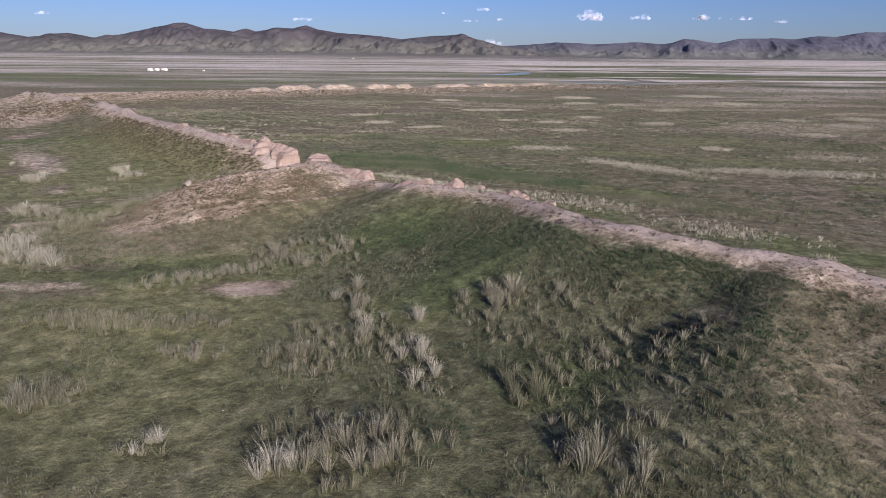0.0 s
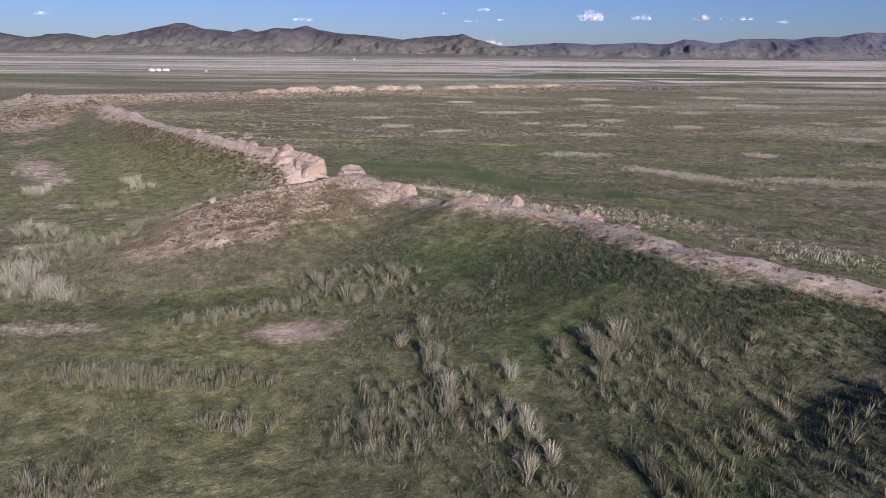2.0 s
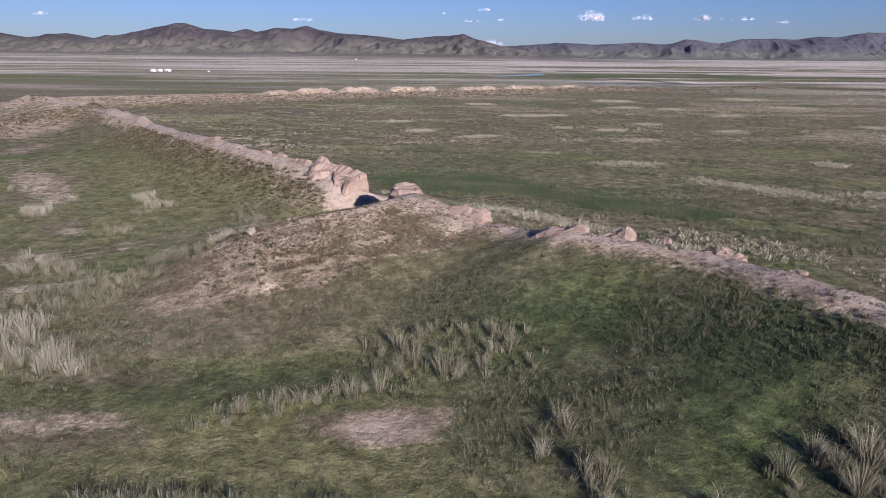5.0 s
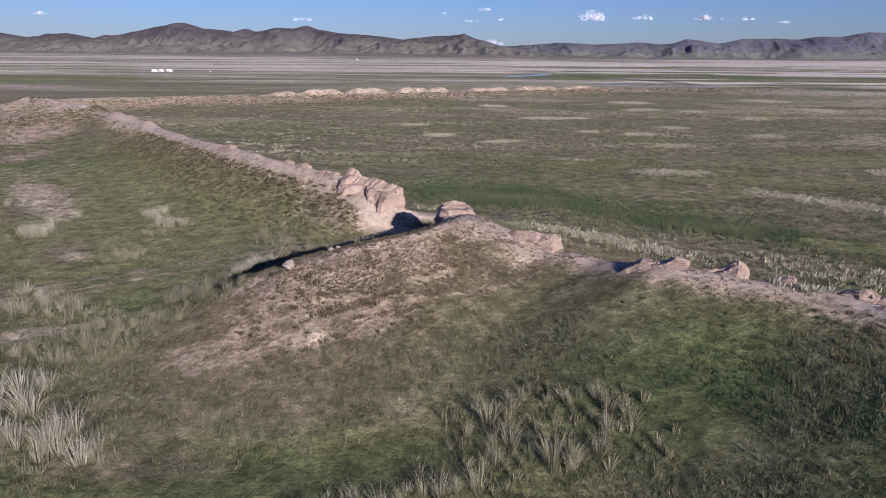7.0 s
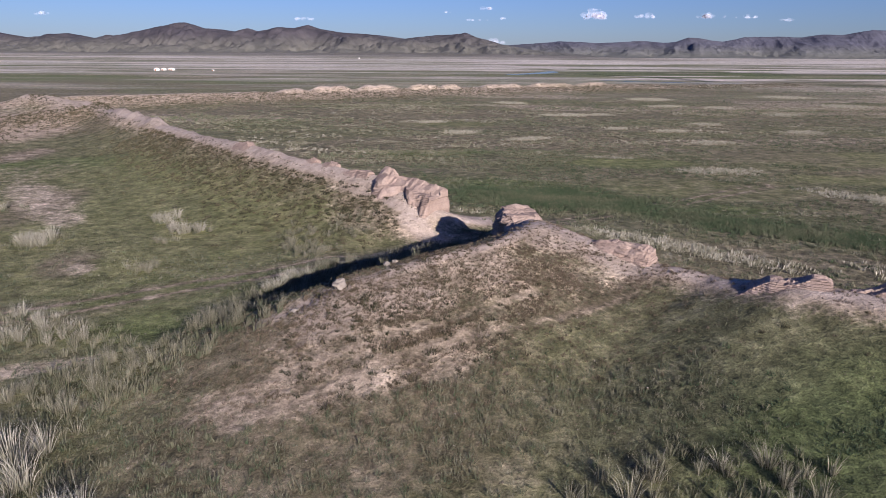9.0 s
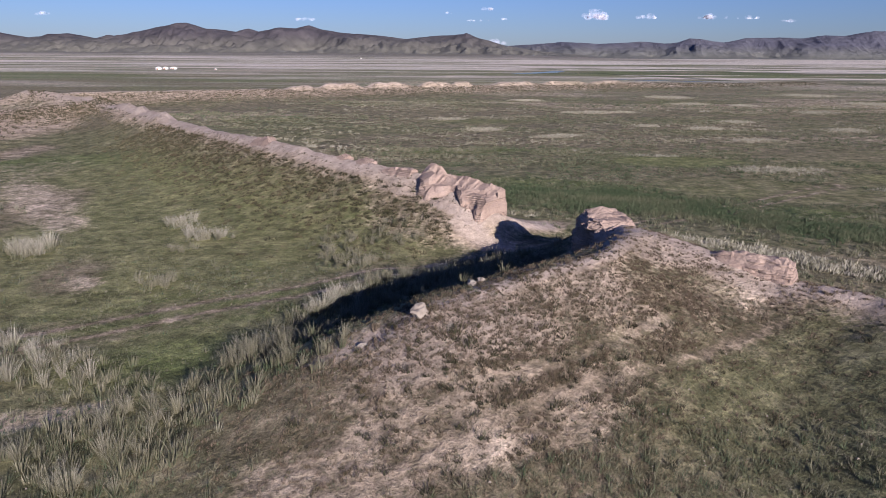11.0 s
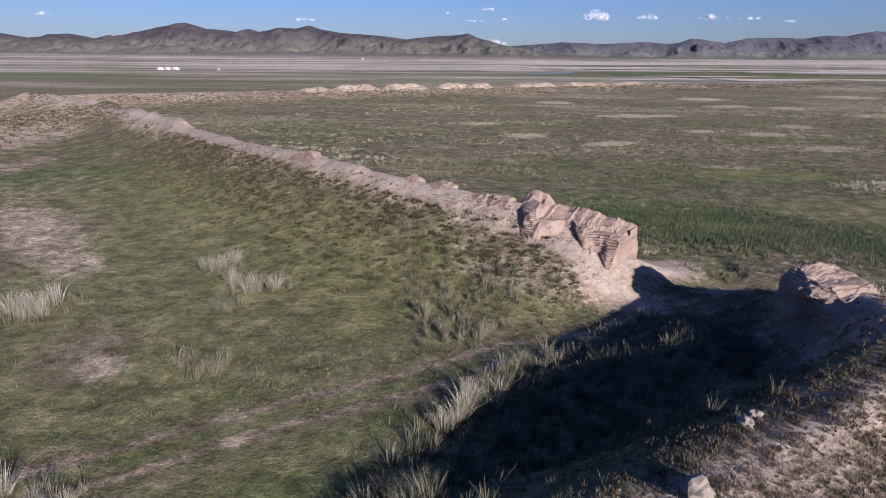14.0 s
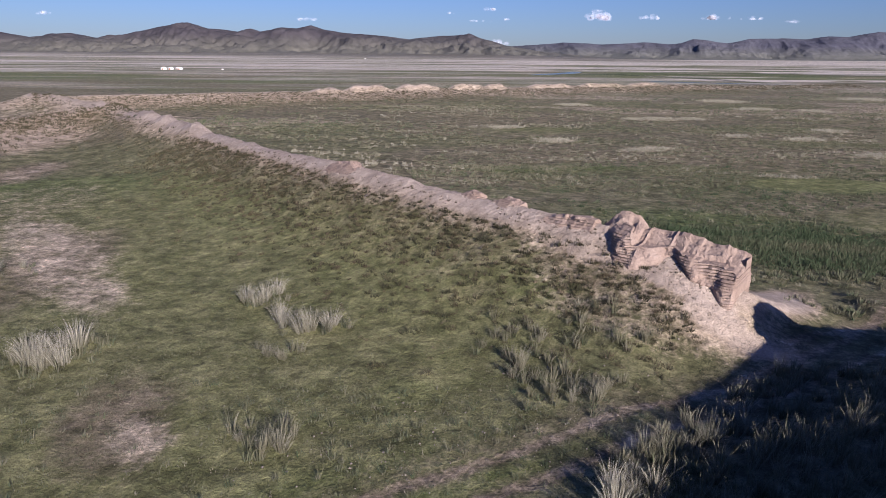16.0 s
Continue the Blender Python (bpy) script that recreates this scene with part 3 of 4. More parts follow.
def blades(centres, height, radius, tone, count, width, spread=0.6, tall=False, dome=0.0):
    """Vertices, faces and tones of clumps of blades. centres: N x 3; height, radius, tone: N values."""
    n = len(centres)
    k = n * count
    c = np.repeat(centres, count, 0)
    h = np.repeat(height, count) * rng.uniform(0.4, 1.1, k)
    r = np.repeat(radius, count)
    a = rng.uniform(0, 2 * np.pi, k)
    q = np.sqrt(rng.uniform(0, 1, k))
    h = h * (1 - dome * q * q)
    out = np.stack([np.cos(a), np.sin(a)], 1)
    base = c[:, :2] + out * (r * q * 0.7)[:, None]
    lean = out * (h * spread * q * rng.uniform(0.3, 1.1, k))[:, None] + np.array([0.16, 0.07]) * h[:, None] * rng.uniform(0.4, 1.3, k)[:, None]
    b = a + rng.uniform(-1.2, 1.2, k) + np.pi / 2
    side = np.stack([np.cos(b), np.sin(b)], 1) * (width * rng.uniform(0.6, 1.3, k))[:, None]
    z0 = c[:, 2] - 0.04
    z1 = c[:, 2] + h

    def p(xy, z):
        return np.concatenate([xy, z[:, None]], 1)
    i = np.arange(k)
    # blade bases toned darker than the tips: self-shadow put into the colour
    t = np.repeat(tone, count)
    if tall:
        mid = base + lean * 0.42
        v = np.stack([p(base - side, z0), p(base + side, z0), p(mid - side * 0.8, z0 + 0.68 * h), p(mid + side * 0.8, z0 + 0.68 * h), p(base + lean, z1)], 1).reshape(-1, 3)
        j = i * 5
        tri = np.concatenate([np.stack([j, j + 1, j + 3], 1), np.stack([j, j + 3, j + 2], 1), np.stack([j + 2, j + 3, j + 4], 1)])
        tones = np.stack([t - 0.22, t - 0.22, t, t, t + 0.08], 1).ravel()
    else:
        v = np.stack([p(base - side, z0), p(base + side, z0), p(base + lean, z1)], 1).reshape(-1, 3)
        j = i * 3
        tri = np.stack([j, j + 1, j + 2], 1)
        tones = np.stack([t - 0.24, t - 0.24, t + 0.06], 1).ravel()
    return v, tri, tones


def grass_mesh(name, v, tri, tones, mat=None):
    me = bpy.data.meshes.new(name)
    me.vertices.add(len(v))
    me.vertices.foreach_set("co", np.ascontiguousarray(v, dtype=np.float32).ravel())
    me.loops.add(tri.size)
    me.loops.foreach_set("vertex_index", np.ascontiguousarray(tri, dtype=np.int32).ravel())
    me.polygons.add(len(tri))
    me.polygons.foreach_set("loop_start", np.arange(0, tri.size, 3))
    me.update(calc_edges=True)
    me.attributes.new("tone", "FLOAT", "POINT").data.foreach_set("value", np.ascontiguousarray(tones, dtype=np.float32))
    me.materials.append(mat or GRASS)
    return me


def stuff(name, label, xy, height, radius, tone, count, width, spread=0.6, tall=False, dome=0.0, mat=None):
    z, _ = terrain(xy[:, 0], xy[:, 1])
    me = grass_mesh(name, *blades(np.concatenate([xy, z[:, None]], 1), height, radius, tone, count, width, spread, tall, dome), mat)
    return tagged(new(name, me), label, "grass", kind="stuff")


def along_bank(name, k, near, wide, last=13, side=1):
    """Places on one flank of a bank: near: how far from the crest they begin; wide: how far they spread."""
    pts = np.array(RIDGES[name][0])[:last, :2]
    seg = np.hypot(*(pts[1:] - pts[:-1]).T)
    i = rng.choice(len(seg), k, p=seg / seg.sum())
    t = rng.uniform(0, 1, (k, 1))
    way = (pts[i + 1] - pts[i]) / seg[i][:, None]
    out = np.stack([-way[:, 1], way[:, 0]], 1) * side
    return pts[i] * (1 - t) + pts[i + 1] * t + out * (near + np.abs(rng.normal(0, wide, (k, 1))))


def in_box(n, x0, x1, y0, y1):
    return np.stack([rng.uniform(x0, x1, n), rng.uniform(y0, y1, n)], 1)


def in_patch(n, cx, cy, rx, ry, turn=0.0, soft=False):
    a, q = rng.uniform(0, 2 * np.pi, n), np.sqrt(rng.uniform(0, 1, n))
    if soft:
        q = 0.62 * np.sqrt(-np.log(rng.uniform(0.01, 1, n)))
    u, v = rx * q * np.cos(a), ry * q * np.sin(a)
    ca, sa = math.cos(radians(turn)), math.sin(radians(turn))
    return np.stack([cx + u * ca - v * sa, cy + u * sa + v * ca], 1)


# tall tufts that stand singly: x, y, half sizes, turn, how many, height, tone from green to straw
TUFTS_FRONT = [(-33.6, 49, 2.6, 1.0, -8, 17, 1.6, .92), (-37.3, 52.3, 1.6, 1.4, 0, 11, 1.6, .92), (-19.5, 45.9, 4.6, 0.8, 27, 15, 1.1, .70), (-12.6, 51.0, 3.6, 2.2, 15, 20, 1.25, .74),
               (-8, 42, 0.3, 0.3, 0, 1, 1.2, .95), (-5.1, 38.0, 1.7, 0.7, -45, 6, 1.2, .80), (-7.6, 35.3, 2.2, 1.8, 0, 10, .9, .60), (-4.4, 35.7, 1.2, 0.7, 0, 4, 1.0, .70),
               (-2.4, 38.1, 0.5, 0.4, 0, 2, 1.25, .88), (1.6, 39.4, 1.4, 1.4, -30, 9, 1.1, .66), (2.1, 36.6, 0.8, 0.6, 0, 3, 1.0, .68)]
TUFTS_FOOT = [(6.5, 39.5, 0.9, 1.0, 0, 3, .9, .55), (-1.6, 31.5, 0.9, 1.9, 22, 8, 1.1, .80), (4.1, 30.3, 1.2, 1.4, 0, 9, 1.1, .45), (7.2, 32, 0.7, 0.7, 0, 3, .9, .6),
              (6.6, 23.8, 1.2, 1.5, 45, 12, 1.2, .74), (-3.2, 24.6, 2.6, 1.7, 0, 20, 1.25, .74), (-6.7, 23.2, 0.9, 0.5, 0, 4, 1.1, .8), (-12.4, 24.9, 0.9, 0.4, 20, 4, .95, .8),
              (-20.0, 28.8, 1.3, 1.0, 0, 8, .9, .6), (-14.8, 34.0, 1.4, 0.7, 0, 7, .9, .58), (10.8, 33.5, 3.5, 4.5, 0, 7, .65, .52)]
TUFTS_GATE = [(-36.5, 60.3, 2.5, 1.6, 30, 14, .95, .66), (-38.4, 57, 2.6, 1.8, 0, 10, .9, .66), (-43.2, 64.2, 2.2, 1.0, 0, 14, 1.1, .8), (-34.2, 67.2, 1.0, 3.0, -20, 16, 1.1, .7),
              (-32.4, 72.6, 0.9, 2.3, -38, 16, 1.1, .8), (-29.8, 76.0, 1.8, 0.7, 25, 9, 1.0, .76), (-27.4, 78, 0.9, 0.5, 25, 4, 1.0, .85), (-31, 63, 1.5, 1.0, 0, 5, .8, .62),
              (-45.3, 66.6, 1.8, 0.6, 0, 8, 1.1, .85), (-29, 71.5, 2.2, 2.8, 0, 9, .9, .6)]
TUFTS_FIELD = [(-48.6, 89.6, 1.2, 0.9, -50, 6, 1.25, .8), (-45.4, 86.1, 1.7, 0.8, -10, 8, 1.2, .8), (-45.9, 82.7, 0.8, 0.5, 0, 3, .75, .7), (-44, 75.9, 1.0, 0.7, 0, 5, 1.1, .75),
               (-55.8, 82, 1.6, 1.4, 50, 15, 1.35, .95), (-35, 81.8, 0.5, 0.9, 0, 4, 1.0, .6), (-33, 79.5, 1.8, 0.8, 15, 8, .8, .56), (-66, 93.5, 1.5, 0.8, 0, 5, 1.0, .9)]

TUFTS_ROW = [(-7.4, 44, 0.5, 0.5, 0, 3, 1.0, .75), (-6.3, 40.2, 0.7, 1.0, 20, 5, 1.1, .74), (-2.6, 34.2, 0.8, 1.4, 25, 6, 1.2, .8), (2.9, 40, 0.7, 1.4, 0, 6, 1.1, .62)]


def tuft_base(k, tone, big):
    zero = np.zeros((1, 3))
    v, tri, tones = blades(zero, np.array([1.0]), np.array([0.38 if big else 0.26]), np.array([tone]), 140 if big else 90, 0.0078, 0.95, True)
    return grass_mesh("grass_tuft", v, tri, tones)


TUFT_LABEL = {"straw": "pale straw-coloured tuft of tall dry steppe grass", "mixed": "grey-green tuft of tall steppe grass with dry tips", "green": "dull green tuft of tall steppe grass"}


def plant_tufts():
    made = {}
    for p in (*TUFTS_FRONT, *TUFTS_FOOT, *TUFTS_GATE, *TUFTS_FIELD, *TUFTS_ROW):
        cx, cy, rx, ry, turn, count, height, tone = p
        look_of = "straw" if tone > 0.77 else "mixed" if tone > 0.5 else "green"
        for x, y in in_patch(max(1, round(count * 0.95)), cx, cy, rx * 1.12, ry * 1.12, turn):
            key = (look_of, int(rng.integers(0, 4)))
            s = height * rng.uniform(0.4, 1.0)
            m = pose(x, y, ground_z(x, y), rng.uniform(-5, 5), rng.uniform(-5, 5), rng.uniform(0, 360))
            m = m @ Matrix.Diagonal((s * rng.uniform(0.8, 1.15), s * rng.uniform(0.8, 1.15), s, 1))
            if key not in made:
                made[key] = tuft_base(key[1], {"straw": 0.86, "mixed": 0.66, "green": 0.42}[look_of], key[1] % 2 == 0)
            ob = new("grass_tuft", made[key])
            ob.matrix_world = m
            tagged(ob, TUFT_LABEL[look_of], "grass tuft", "tall grass tufts on the steppe")


def plant_stuff():
    # rows of lower grey-green grass before the spur
    xy = np.concatenate([in_patch(130, -20, 38.0, 6.2, 1.1), in_patch(30, -24, 37.5, 3, 1), in_patch(60, -7, 34.5, 4, 3), in_patch(60, 5, 35, 5, 5), in_patch(50, 9, 29, 5, 5),
                         in_patch(40, -26, 71, 4, 5, -20), in_patch(90, -37, 60, 4.5, 3.2, 30), in_patch(60, -33, 68, 2.4, 5, -15), in_patch(70, -29, 72, 3.5, 4), in_patch(130, -24, 78, 3.5, 5, -40), in_patch(60, -27, 74.5, 2.5, 2.5), in_patch(40, -42, 64, 4, 2.4), in_patch(50, -33, 84, 4, 3.5),
                         in_patch(40, -4, 25, 4, 3), in_patch(30, -12, 51, 5, 3), in_patch(24, -20, 29, 2, 1.6)])
    wide = [in_patch(int(1.6 * p[5]), p[0], p[1], p[2] * 1.35 + 0.3, p[3] * 1.35 + 0.3, p[4]) for p in (*TUFTS_FRONT, *TUFTS_FOOT, *TUFTS_GATE, *TUFTS_FIELD, *TUFTS_ROW)]
    xy = np.concatenate([xy, *wide])
    n = len(xy)
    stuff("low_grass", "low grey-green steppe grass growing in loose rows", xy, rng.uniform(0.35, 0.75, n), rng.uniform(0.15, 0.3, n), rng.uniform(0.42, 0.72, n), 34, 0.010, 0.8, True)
    # loose small tufts over the open ground
    xy = np.concatenate([in_box(30000, -40, 22, 21, 60), in_box(3000, -62, -30, 52, 80)])
    keep = rng.uniform(0.40, 0.66, len(xy)) < fbm(xy[:, 0], xy[:, 1], 6.5, 113, 3)
    keep &= (bareness(xy[:, 0], xy[:, 1], terrain(xy[:, 0], xy[:, 1])[1]) < 0.4) & (ruts(xy[:, 0], xy[:, 1]) < 0.3)
    xy = xy[keep]
    n = len(xy)
    stuff("loose_tufts", "small loose grey-green tufts over the open turf", xy, 0.10 + 0.32 * rng.uniform(0, 1, n) ** 2, rng.uniform(0.07, 0.20, n), rng.uniform(0.26, 0.74, n), 15, 0.012, 1.0)
    # dwarf shrubs on the spur and along the crests
    xy = np.concatenate([in_patch(17000, -22, 62.5, 13, 8, 20, True), in_patch(500, -15, 63.5, 6, 4, 20, True), in_patch(800, 5, 54.5, 20, 2.6, -42, True), in_patch(900, 20, 35, 8, 5, -38, True), in_patch(600, -11, 69.5, 7, 2.4, -40, True),
                         in_patch(1500, -17, 66.5, 4.5, 3.5, 20, True), in_patch(900, -16, 71.5, 3.4, 4.6), along_bank("left", 2600, 0.6, 4.5, 7), along_bank("right", 1500, 0.2, 2.2, 12), along_bank("right", 700, 0.0, 1.6, 12, -1)])
    keep = rng.uniform(0, 1, len(xy)) < 0.25 + 1.3 * (fbm(xy[:, 0], xy[:, 1], 1.8, 61, 3) - 0.3)
    keep &= (ruts(xy[:, 0], xy[:, 1]) < 0.35) & (rng.uniform(0.15, 1, len(xy)) > 0.7 * sward(xy[:, 0], xy[:, 1]))
    keep &= rng.uniform(0.6, 1.3, len(xy)) > bareness(xy[:, 0], xy[:, 1], 0 * xy[:, 0]) - 0.05
    xy = xy[keep]
    n = len(xy)
    s = rng.uniform(0, 1, n) ** 2.5
    stuff("dwarf_shrubs", "small brown dwarf shrubs scattered on bare clay slopes", xy, 0.06 + 0.11 * s, 0.06 + 0.16 * s, 0.26 + 0.5 * rng.uniform(0, 1, n), 24, 0.017, 1.3, False, 0.6, SHRUB)
    # thin dry grass between them
    xy = np.concatenate([in_patch(17000, -21, 61.5, 14, 9, 20, True), in_patch(2500, 6, 52, 20, 4, -41, True)])
    xy = xy[(ruts(xy[:, 0], xy[:, 1]) < 0.4) & (rng.uniform(0.2, 0.7, len(xy)) < fbm(xy[:, 0], xy[:, 1], 3.5, 127, 3))]
    xy = xy[bareness(xy[:, 0], xy[:, 1], 0 * xy[:, 0]) < rng.uniform(0.4, 0.95, len(xy))]
    n = len(xy)
    stuff("thin_dry_grass", "thin dry grass between the dwarf shrubs", xy, rng.uniform(0.04, 0.13, n), rng.uniform(0.08, 0.22, n), rng.uniform(0.34, 0.62, n), 9, 0.010, 1.3)
    # larger sprawling shrubs on the flanks
    xy = np.concatenate([in_patch(90, 6, 51, 16, 4, -40, True), in_patch(200, -24, 61, 10, 5, 20, True), in_patch(60, 12, 34, 8, 8, 0, True), in_patch(60, -29.5, 87, 4, 2, -35), along_bank("left", 2000, 1.6, 4.4, 8)])
    xy = xy[bareness(xy[:, 0], xy[:, 1], 0 * xy[:, 0]) < 0.8]
    n = len(xy)
    s = rng.uniform(0.0, 1.0, n) ** 1.6
    stuff("bank_shrubs", "low olive shrubs sprawling over the flanks of the banks", xy, 0.09 + 0.20 * s, 0.16 + 0.40 * s, rng.uniform(-0.08, 0.42, n), 56, 0.020, 1.3, False, 0.6, SHRUB)
    # dark herbs that mottle the long flank and the foot of the bank
    xy = np.concatenate([in_patch(2600, 10, 44, 17, 5, -38, True), in_patch(1400, 15, 32, 9, 10, 0, True), in_patch(900, -3, 52, 9, 4, -35, True), in_patch(800, 3, 29, 9, 7, 0, True), in_patch(450, -36, 62, 6, 3, 28, True), in_patch(350, -30, 72, 3, 5, -25, True), in_patch(350, 5, 33, 7, 5, 0, True)])
    xy = xy[(rng.uniform(0.42, 0.6, len(xy)) < fbm(xy[:, 0], xy[:, 1], 3.2, 131, 3)) & (bareness(xy[:, 0], xy[:, 1], terrain(xy[:, 0], xy[:, 1])[1]) < 0.4)]
    n = len(xy)
    stuff("dark_herbs", "dark green herbs mottling the flank of the bank", xy, rng.uniform(0.06, 0.22, n), rng.uniform(0.12, 0.40, n), rng.uniform(-0.05, 0.34, n), 26, 0.020, 1.3, False, 0.6)
    # far banks
    xy = np.concatenate([along_bank("left", 1100, 1.4, 4.0, 13), along_bank("cross", 4200, 0.4, 5.5, 6), along_bank("far", 11000, 1.2, 9.0, 11, -1)])
    xy = xy[xy[:, 1] > 118]
    n = len(xy)
    s = rng.uniform(0.2, 1.0, n)
    stuff("far_bank_shrubs", "dark red-brown shrubs on the flanks of the far banks", xy, 0.12 + 0.26 * s, 0.22 + 0.5 * s, rng.uniform(0.0, 0.42, n), 12, 0.055, 1.2, False, 0.5, SHRUB)
    # short turf
    xy = np.concatenate([in_box(46000, -64, 27, 21, 84), in_patch(9000, 8, 38, 16, 14, -30, True), in_box(10000, -64, -22, 60, 112), in_box(6000, -25, 34, 74, 118)])
    dense = fbm(xy[:, 0], xy[:, 1], 2.2, 67, 3)
    _, bare = terrain(xy[:, 0], xy[:, 1])
    bare = bareness(xy[:, 0], xy[:, 1], bare)
    xy = xy[(rng.uniform(0.25, 0.75, len(xy)) < dense + 0.08) & (bare < 0.42) & (ruts(xy[:, 0], xy[:, 1]) < 0.4)]
    n = len(xy)
    patchy = fbm(xy[:, 0], xy[:, 1], 9, 73, 3)
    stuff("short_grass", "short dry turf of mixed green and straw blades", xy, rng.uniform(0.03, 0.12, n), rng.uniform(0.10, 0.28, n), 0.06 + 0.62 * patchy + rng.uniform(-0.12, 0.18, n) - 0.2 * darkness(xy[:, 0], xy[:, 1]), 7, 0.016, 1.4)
    # tussocks of the walled field
    def in_field(xy):
        d, s, _, _ = ridge("right", xy[:, 0], xy[:, 1])
        d2, s2, _, _ = ridge("left", xy[:, 0], xy[:, 1])
        d3, s3, _, _ = ridge("far", xy[:, 0], xy[:, 1])
        ok = (xy[:, 1] + 0.85 * xy[:, 0] > 56) & ~((s > 0) & (d < 40)) & ~((s2 > 0) & (d2 < 80)) & (d > 2.2) & (d2 > 2.6) & (d3 > 6)
        for p in LAWNS:
            ok &= blob(xy[:, 0], xy[:, 1], *p) < rng.uniform(0.1, 0.6, len(xy))
        return ok
    def herb_belt(xy):
        return np.maximum(blob(xy[:, 0], xy[:, 1], -12, 104, 16, 9, -12, 1.4, 0.5), blob(xy[:, 0], xy[:, 1], 6, 92, 17, 5, -28, 1.4, 0.5))
    for name, label, xy, grow, count in (("field_tussocks", "grey-green tussocks covering the walled field", in_box(38000, -45, 95, 58, 145), 1.0, 23),
                                  ("field_tussocks", "grey-green tussocks farther out in the walled field", in_box(30000, -100, 150, 130, 240), 1.45, 19),
                                  ("field_tussocks", "grey-green tussocks at the far side of the walled field", in_box(12000, -90, 230, 225, 380), 2.1, 11)):
        xy = xy[in_field(xy)]
        dense = 0.5 * fbm(xy[:, 0] * 0.6, xy[:, 1], 13, 79, 3) + 0.5 * fbm(xy[:, 0] * 0.7, xy[:, 1], 2.6, 137, 2)
        xy = xy[rng.uniform(0.42, 0.56, len(xy)) < dense]
        n = len(xy)
        patchy = fbm(xy[:, 0] * 0.6, xy[:, 1], 20, 89, 3)
        s = rng.uniform(0, 1, n) ** 1.5
        rise = 0.6 + 0.9 * fbm(xy[:, 0], xy[:, 1], 5.0, 149, 2)
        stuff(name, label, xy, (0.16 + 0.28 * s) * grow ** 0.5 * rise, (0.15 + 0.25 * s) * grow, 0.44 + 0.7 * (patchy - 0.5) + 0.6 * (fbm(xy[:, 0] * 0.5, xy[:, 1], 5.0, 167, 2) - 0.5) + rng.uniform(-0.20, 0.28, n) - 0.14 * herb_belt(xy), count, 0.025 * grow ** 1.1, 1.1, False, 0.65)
    # dense green herbs behind the gate, thinning out along the wall
    xy = np.concatenate([in_patch(3600, -12, 104, 17, 9, -12, True), in_patch(2600, 6, 92, 18, 5, -28, True), in_patch(1300, 22, 79, 14, 4, -38, True), in_patch(260, -28, 141, 13, 3, 8, True)])
    xy = xy[in_field(xy)]
    n = len(xy)
    deep = herb_belt(xy)
    s = rng.uniform(0, 1, n)
    rise = 0.5 + 1.0 * fbm(xy[:, 0], xy[:, 1], 3.5, 157, 3)
    stuff("green_herbs", "dense bushy green herbs behind the ruined gate", xy, (0.20 + 0.26 * s) * rise, 0.2 + 0.34 * s, 0.42 - 0.22 * deep + 0.7 * (fbm(xy[:, 0], xy[:, 1], 4.0, 95, 3) - 0.5) + rng.uniform(-0.10, 0.20, n), 26, 0.028, 1.1, False, 0.65)
    # low streaks of pale tussocks
    c = in_box(300, -75, 170, 84, 340)
    c = c[(c[:, 1] + 0.85 * c[:, 0] > 84) & (c[:, 1] - 0.66 * c[:, 0] < 290)]
    k = rng.integers(6, 50, len(c))
    i = np.repeat(np.arange(len(c)), k)
    xy = c[i] + np.stack([rng.normal(0, 2.0, len(i)), rng.normal(0, 0.8, len(i))], 1) * rng.uniform(0.5, 1.5, len(c))[i][:, None]
    xy = xy[in_field(xy)]
    n = len(xy)
    stuff("straw_streaks", "pale streaks of dry tussocks across the walled field", xy, rng.uniform(0.14, 0.34, n), rng.uniform(0.2, 0.45, n), rng.uniform(0.52, 0.78, n), 20, 0.022, 1.1, False, 0.6)
    # feathery straw belts
    belts = [in_patch(560, -5, 83, 9, 2.4, -30, True), in_patch(260, 12, 76, 9, 4, -35, True), in_patch(240, 24, 64, 9, 4, -35, True), in_patch(800, 25, 106, 11, 2.8, -48, True), in_patch(600, 40, 103, 9, 2.6, 0, True),
             in_patch(500, 51, 101, 9, 3, 0, True), in_patch(450, 12, 125.5, 6, 2.8, 0, True), in_patch(350, 60, 118, 10, 4, 0, True), in_patch(60, -1, 137, 4, 1), in_patch(90, 2, 60.5, 2, 1), in_patch(130, 17, 45.5, 9, 0.8, -37)]
    belts += [in_patch(int(26 * p[2] * p[3]), *p, True) for p in PALE_PATCHES]
    xy = np.concatenate(belts)
    n = len(xy)
    stuff("straw_grass", "pale dry grass in belts and patches", xy, rng.uniform(0.16, 0.50, n), rng.uniform(0.3, 0.6, n), rng.uniform(0.66, 1.0, n), 12, 0.024, 0.9, True, 0.4)


plant_tufts()
plant_stuff()


